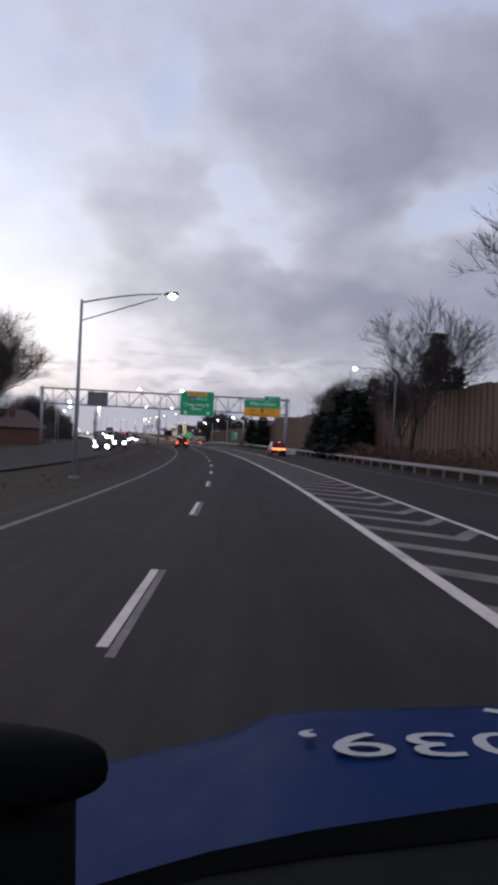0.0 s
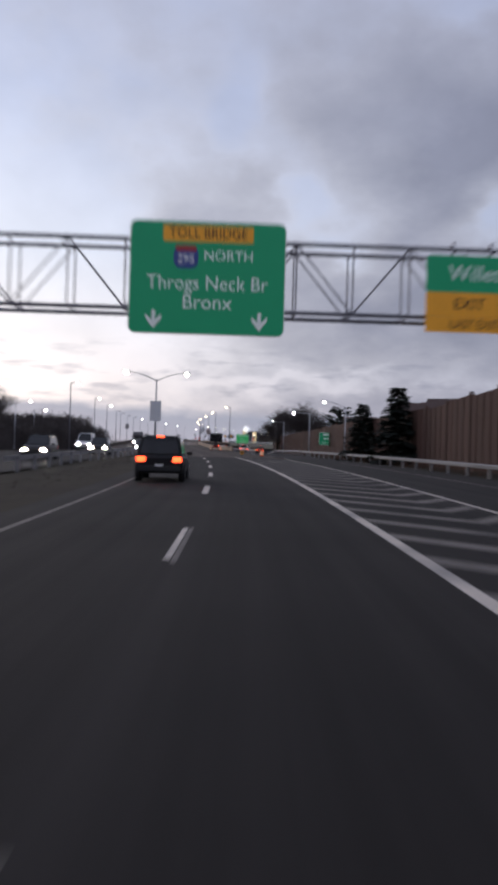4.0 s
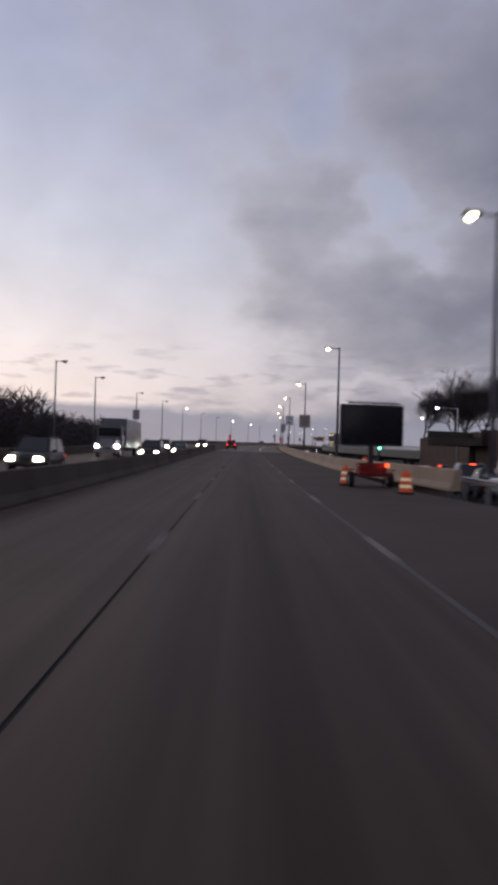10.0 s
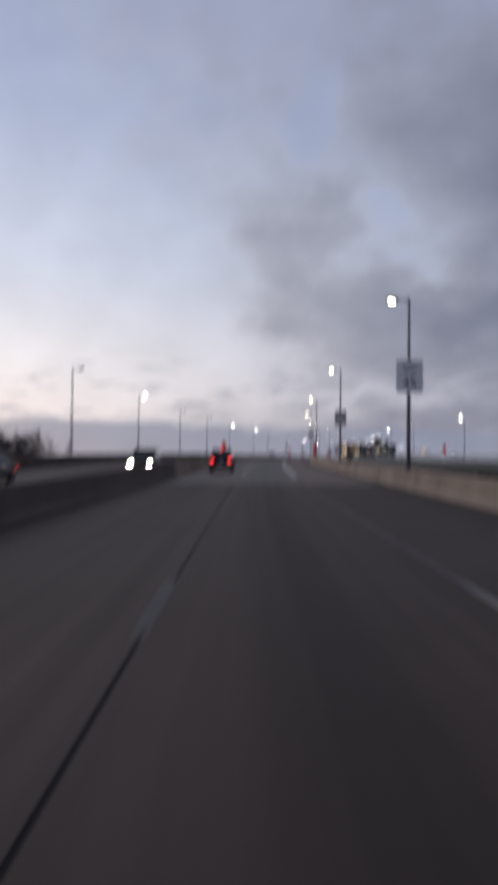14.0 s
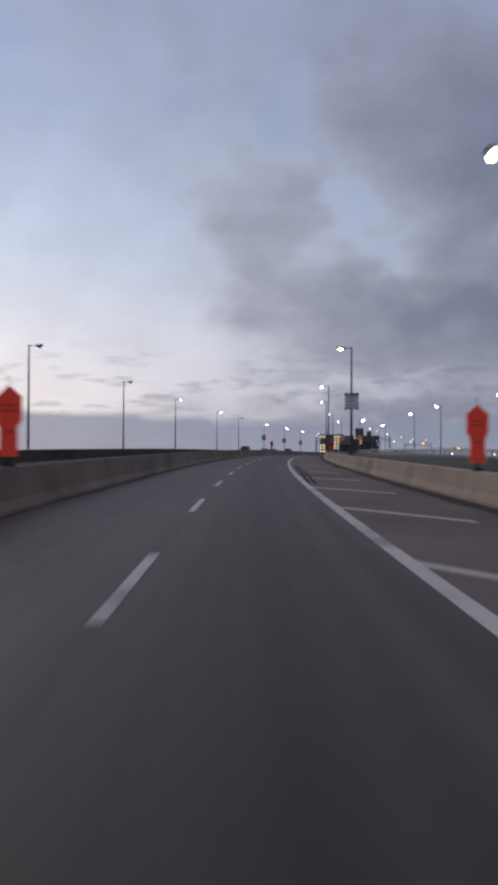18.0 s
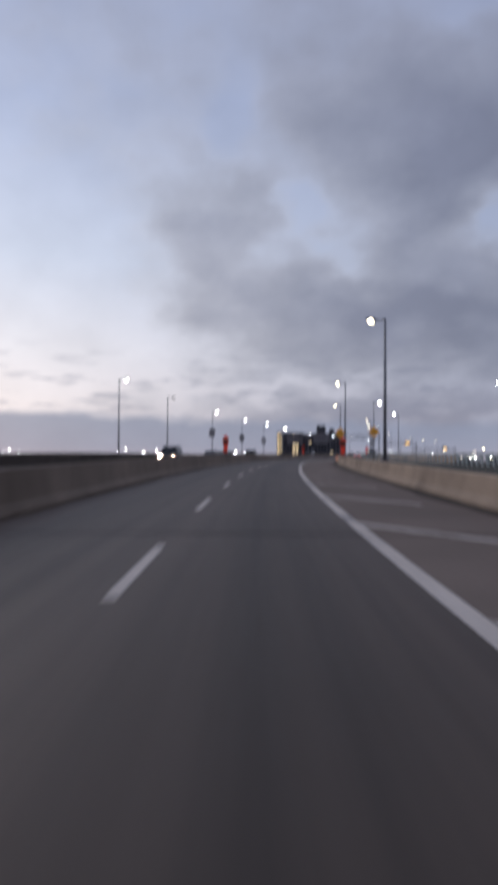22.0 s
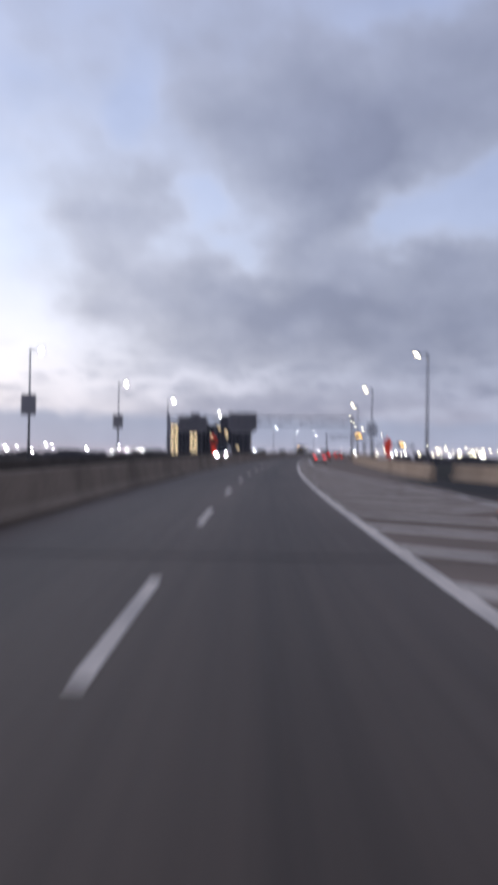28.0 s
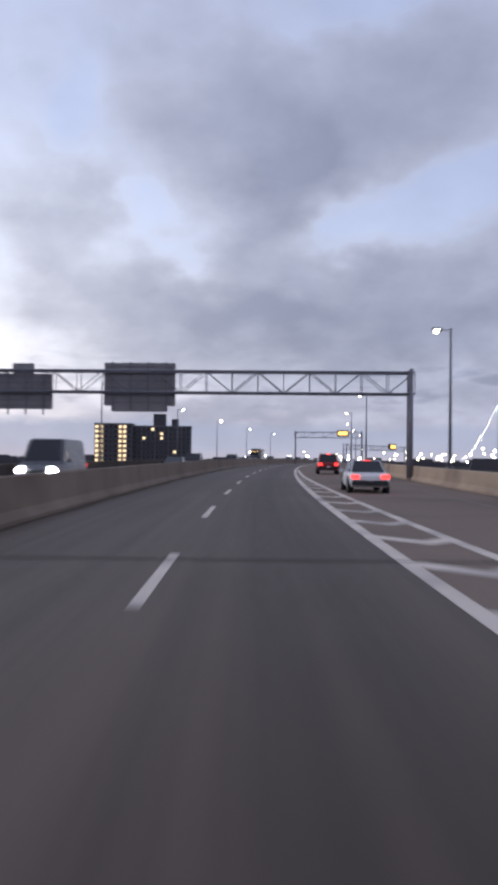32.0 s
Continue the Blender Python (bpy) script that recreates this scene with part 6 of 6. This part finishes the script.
    part("brake_lamp", box(fresh(), (0.3, 0.05, 0.06), (0, roof_r - 0.03, H - 0.04)), tail, g, "high red brake lamp")
    part("rear_bumper", box(fresh(), (W * 1.75, 0.22, 0.24), (0, -b + 0.04, low + 0.22), bevel=0.05), TRIM, g)
    part("front_bumper", box(fresh(), (W * 1.7, 0.2, 0.22), (0, b - 0.05, low + 0.2), bevel=0.05), TRIM, g)
    part("grille", box(fresh(), (W * 0.8, 0.06, 0.2), (0, b - 0.01, hood - 0.48), bevel=0.02), TRIM, g)
    part("number_plate", box(fresh(), (0.32, 0.02, 0.16), (0, -b - 0.02, belt - 0.42 if kind != "sedan" else belt - 0.26)), SIGN_GREY, g, "pale plate with an unreadable bar")
    if kind == "suv":
        for sgn in (-1, 1):
            part("roof_rail", rod(fresh(), (sgn * wr * 0.9, roof_r + 0.1, H + 0.05), (sgn * wr * 0.9, roof_f - 0.1, H + 0.05), 0.022), TRIM, g)
    return g


def lorry(name, m, paint, label, group="traffic", box_paint="grey", length=7.2, beacons=True):
    """An oncoming lorry: cab, bonnet, box body, axles, lamps."""
    g = thing(name, m, label, "lorry", group)
    part("cab", box(fresh(), (2.3, 1.9, 1.9), (0, 2.2, 1.95), bevel=0.18), paint, g)
    part("bonnet", box(fresh(), (1.9, 1.5, 1.0), (0, 3.7, 1.35), bevel=0.15), paint, g)
    part("windscreen", box(fresh(), (2.0, 0.06, 0.8), (0, 3.16, 2.35)), DARK_GLASS, g)
    part("grille", box(fresh(), (1.1, 0.06, 0.75), (0, 4.46, 1.35)), RIM, g)
    part("bumper", box(fresh(), (2.35, 0.25, 0.32), (0, 4.45, 0.62), bevel=0.05), RIM, g)
    part("box_body", box(fresh(), (2.45, length, 2.7), (0, 1.0 - length / 2, 2.35), bevel=0.05), PAINTS[box_paint], g)
    part("chassis", box(fresh(), (1.0, length + 2.8, 0.3), (0, 2.4 - length / 2, 0.8)), TRIM, g)
    for x in (-1.0, 1.0):
        for y in (3.3, 4.0 - length, 2.8 - length):
            w = part("wheel", rod(fresh(), (x - 0.15, y, 0.5), (x + 0.15, y, 0.5), 0.5, sides=20), RUBBER, g)
            part("rim", rod(fresh(), (x - 0.16, y, 0.5), (x + 0.16, y, 0.5), 0.27, sides=14), RIM, w)
        part("headlight", box(fresh(), (0.34, 0.12, 0.24), (x * 0.88, 4.42, 1.05), bevel=0.03), HEADLIGHT, g, "glowing headlamp")
        part("mirror", box(fresh(), (0.2, 0.1, 0.5), (x * 1.35, 2.9, 2.3)), TRIM, g)
    for x in (-0.8, -0.3, 0, 0.3, 0.8) if beacons else ():
        part("roof_lamp", box(fresh(), (0.18, 0.1, 0.1), (x, 2.95, 2.96)), AMBER, g, "amber cab roof lamp")
    return g


vehicle("suv", on(103.5, 7.95, 0), PAINTS["dim"], "dark grey sport utility car braking with a full-width red lamp bar", "car", "suv", tail=BRAKE, bar=True)
vehicle("suv", on(126, -3.75, 0), PAINTS["black"], "black sport utility car with lit tail lamps", "car", "suv", tail=BRAKE)
vehicle("suv", on(386.5, -3.75, 0), PAINTS["black"], "dark sport utility car with red tail lamps", "car", "suv", tail=TAIL)
vehicle("suv", on(773, 4.7, 0), PAINTS["red"], "dark red sport utility car on the merging ramp", "car", "suv", tail=TAIL)
vehicle("sedan", on(738, 4.4, 0), PAINTS["white"], "white sedan with red tail lamps on the merging ramp", "car", "sedan", tail=TAIL)
vehicle("sedan", on(812, 2.9 + 3.2, 0), PAINTS["red"], "red sedan far along the merging lane", "car", "sedan", tail=TAIL)
queue = [(262, 10.9, "suv", "white"), (269, 11.9, "sedan", "black"), (277, 13.0, "suv", "grey"), (285, 14.0, "sedan", "silver"), (293, 15.0, "suv", "black"), (266, 14.9, "sedan", "black"), (302, 16.2, "suv", "white")]
for s, lat, kind, paint in queue:
    vehicle(kind, on(s, lat, ramp_drop(s), -8), PAINTS[paint], paint + " car waiting in the ramp queue with red lamps lit", "car", kind, tail=BRAKE, group="ramp queue")
first_car = vehicle("sedan", on(96, -13.6, -0.06, 180), PAINTS["dim"], "dark grey oncoming sedan with bright headlamps", "car", "sedan", head=HEADLIGHT, group="oncoming traffic")
for s, lat in ((128, -16.4), (204, -8.3), (238, -10.3), (330, -8.5), (358, -13.9), (585.5, -8.75), (601, -8.8), (612, -11.6), (770, -8.7), (800, -11.6), (842, -8.7), (880, -11.8), (920, -8.7), (960, -11.3), (1000, -8.8), (1040, -11.3)):
    copy_thing(first_car, on(s, lat, far_side(s, lat), 180))
second_car = vehicle("suv", on(112, -12.6, -0.06, 180), PAINTS["dim"], "dark oncoming utility car with warm headlamps", "car", "suv", head=HEADLIGHT_WARM, group="oncoming traffic")
for s, lat in ((152, -14.1), (176, -12.3), (214, -8.5), (270, -10.9), (300, -8.5), (376, -8.7), (344.6, -12.1), (572.5, -11.1), (628, -8.9), (822, -8.7), (860, -8.7), (900, -10.9), (940, -8.7), (980, -11.4)):
    copy_thing(second_car, on(s, lat, far_side(s, lat), 180))
for k in range(11):
    copy_thing(first_car if k % 2 else second_car, on(785 + 23 * k, -9.0 - 3.4 * (k % 3), -0.05, 180))
vehicle("van", on(737, -9.9, -0.05, 180), PAINTS["grey"], "grey oncoming van with lit headlamps", "van", "van", head=HEADLIGHT, group="oncoming traffic")
vehicle("van", on(192, -15.4, -0.06, 180), PAINTS["white"], "white oncoming van with lit headlamps", "van", "van", head=HEADLIGHT, group="oncoming traffic")
lorry("lorry", on(306, -12.8, -0.05, 180), PAINTS["grey"], "grey oncoming lorry with a long grey trailer box and lit lamps", box_paint="grey", length=10.5, beacons=False)
lorry("lorry", on(905, -15.2, -0.05, 180), PAINTS["grey"], "grey oncoming lorry with pale box body")

# ---- the front of the car that carries the camera, where the drive begins ----
_, s0, c0, turn0, tilt0, roll0 = DRIVE[0]
lean = Matrix.Translation(at(s0, c0, 1.65)) @ Matrix.Rotation(heading(s0) + radians(turn0), 4, "Z") @ Matrix.Rotation(radians(-roll0), 4, "Y") @ Matrix.Rotation(radians(tilt0), 4, "X") @ Matrix.Diagonal((1, 1.224, 1, 1)) @ Matrix.Translation((0, 0, -1.65))
own = thing("patrol_car", lean, "blue car front with white bonnet lettering and black dashboard", "car")
HOOD_BLUE = mat("blue_hood_paint", (0.003, 0.031, 0.145), 0.42, 0.08, 2.0, 0.0, shine=0.06)
VINYL = mat("worn_white_vinyl", (0.40, 0.39, 0.385), 0.7, 0.15, 0.3, 0.05, shine=0.2)
BLACK_PLASTIC = mat("black_plastic", (0.004, 0.004, 0.0045), 0.85, 0.2, 0.3, 0.05, shine=0.05)
SECTION = ((-0.80, -0.30), (-0.70, -0.20), (-0.55, -0.165), (-0.332, -0.131), (-0.153, -0.094), (-0.03, -0.062), (0.015, -0.038), (0.06, -0.020), (0.22, -0.008), (0.608, 0.0))
SECTION = SECTION + tuple((1.24 - x, z) for x, z in SECTION[-2::-1])


def hood_z(x, y):
    f = min(1.0, max(0.0, (y - 0.9) / 0.7))
    return 1.007 + 0.075 * (1 - f) + float(np.interp(x, [p[0] for p in SECTION], [p[1] for p in SECTION]))


bm = fresh()
grid = []
for i in range(15):
    row = []
    for x, dz in SECTION:
        back = 0.86 + 0.14 * min(1, max(0, (x + 0.35) / 0.9)) - 0.14 * max(0, x - 0.7)
        y = back + (1.60 - back) * i / 14
        row.append(bm.verts.new((x, y, hood_z(x, y))))
    grid.append(row)
for a, b2 in zip(grid, grid[1:]):
    for j in range(len(a) - 1):
        bm.faces.new((a[j], a[j + 1], b2[j + 1], b2[j]))
bmesh.ops.solidify(bm, geom=bm.faces[:], thickness=0.02)
hood = part("bonnet", bm, HOOD_BLUE, own, "glossy blue bonnet with a raised middle", smooth=True)
lettering("039,", 0.196, VINYL, hood, (0.346, 1.345, hood_z(0.341, 1.345) + 0.005), (6.1, 0, 180), thick=0.0006, squash=1.50)
part("stripe", box(fresh(), (0.02, 0.10, 0.002), (0.60, 1.53, hood_z(0.6, 1.53) + 0.004), (-6, 0, 50)), VINYL, hood)
for x in (-0.72, 1.96):
    part("fender", box(fresh(), (0.12, 1.1, 0.42), (x, 1.05, 0.62), bevel=0.04), HOOD_BLUE, own)
    w = part("wheel", rod(fresh(), (x - 0.1, 1.0, 0.36), (x + 0.1, 1.0, 0.36), 0.36, sides=24), RUBBER, own)
    part("rim", rod(fresh(), (x - 0.105, 1.0, 0.36), (x + 0.105, 1.0, 0.36), 0.22, sides=16), RIM, w)
part("front_panel", box(fresh(), (2.5, 0.08, 0.42), (0.62, 1.56, 0.58), bevel=0.03), TRIM, own)
part("bumper", box(fresh(), (2.7, 0.18, 0.26), (0.62, 1.62, 0.5), bevel=0.06), HOOD_BLUE, own)
part("underbody", box(fresh(), (2.3, 1.4, 0.12), (0.62, 0.85, 0.34)), TRIM, own)
bm = fresh()
edge_pts = [(1.3, 0.90), (0.9, 0.96), (0.356, 0.937), (0.089, 0.871), (-0.05, 0.824), (-0.136, 0.784), (-0.45, 0.62), (-0.6, 0.45), (-0.6, 0.2), (1.3, 0.2)]
top = [bm.verts.new((x, y, 1.12)) for x, y in edge_pts]
low = [bm.verts.new((x, y, 1.0)) for x, y in edge_pts]
bm.faces.new(top)
bm.faces.new(low[::-1])
for i in range(len(top)):
    j = (i + 1) % len(top)
    bm.faces.new((top[j], top[i], low[i], low[j]))
part("dashboard", bm, mat("dashboard_vinyl", (0.012, 0.012, 0.011), 0.9, 0.3, 0.1, 0.3, shine=0.05), own, "dull black dashboard top")
part("cowl", box(fresh(), (1.5, 0.16, 0.03), (1.02, 0.96, 1.03), (4, 0, 0), 0.01), BLACK_PLASTIC, own, "black wiper cowl")
# tapered black strip added as the shadowed gap between bonnet and dashboard
bm = fresh()
rim = [(bm.verts.new((x, y + 0.012, 1.128)), bm.verts.new((x, y - 0.012 - 0.045 * min(1, max(0, x + 0.2) / 0.5), 1.124))) for x, y in edge_pts[:7]]
for (a, b2), (c, d) in zip(rim, rim[1:]):
    bm.faces.new((a, c, d, b2))
bmesh.ops.solidify(bm, geom=bm.faces[:], thickness=0.006)
part("windscreen_seal", bm, BLACK_PLASTIC, own, "black band imitating the shaded gap at the dashboard's front edge")
bm = fresh()
got = bmesh.ops.create_uvsphere(bm, u_segments=40, v_segments=20, radius=1.0)["verts"]
for q in got:
    q.co.z = math.copysign(abs(q.co.z) ** 0.6, q.co.z)
bmesh.ops.transform(bm, matrix=pose(-0.262, 0.50, 1.402) @ Matrix.Diagonal((0.155, 0.04, 0.031, 1)), verts=got)
part("phone_mount", bm, BLACK_PLASTIC, own, "black round holder", smooth=True)
part("mount_stem", rod(fresh(), (-0.235, 0.5, 1.12), (-0.235, 0.5, 1.37), 0.098, 0.10, 24), BLACK_PLASTIC, own, smooth=True)
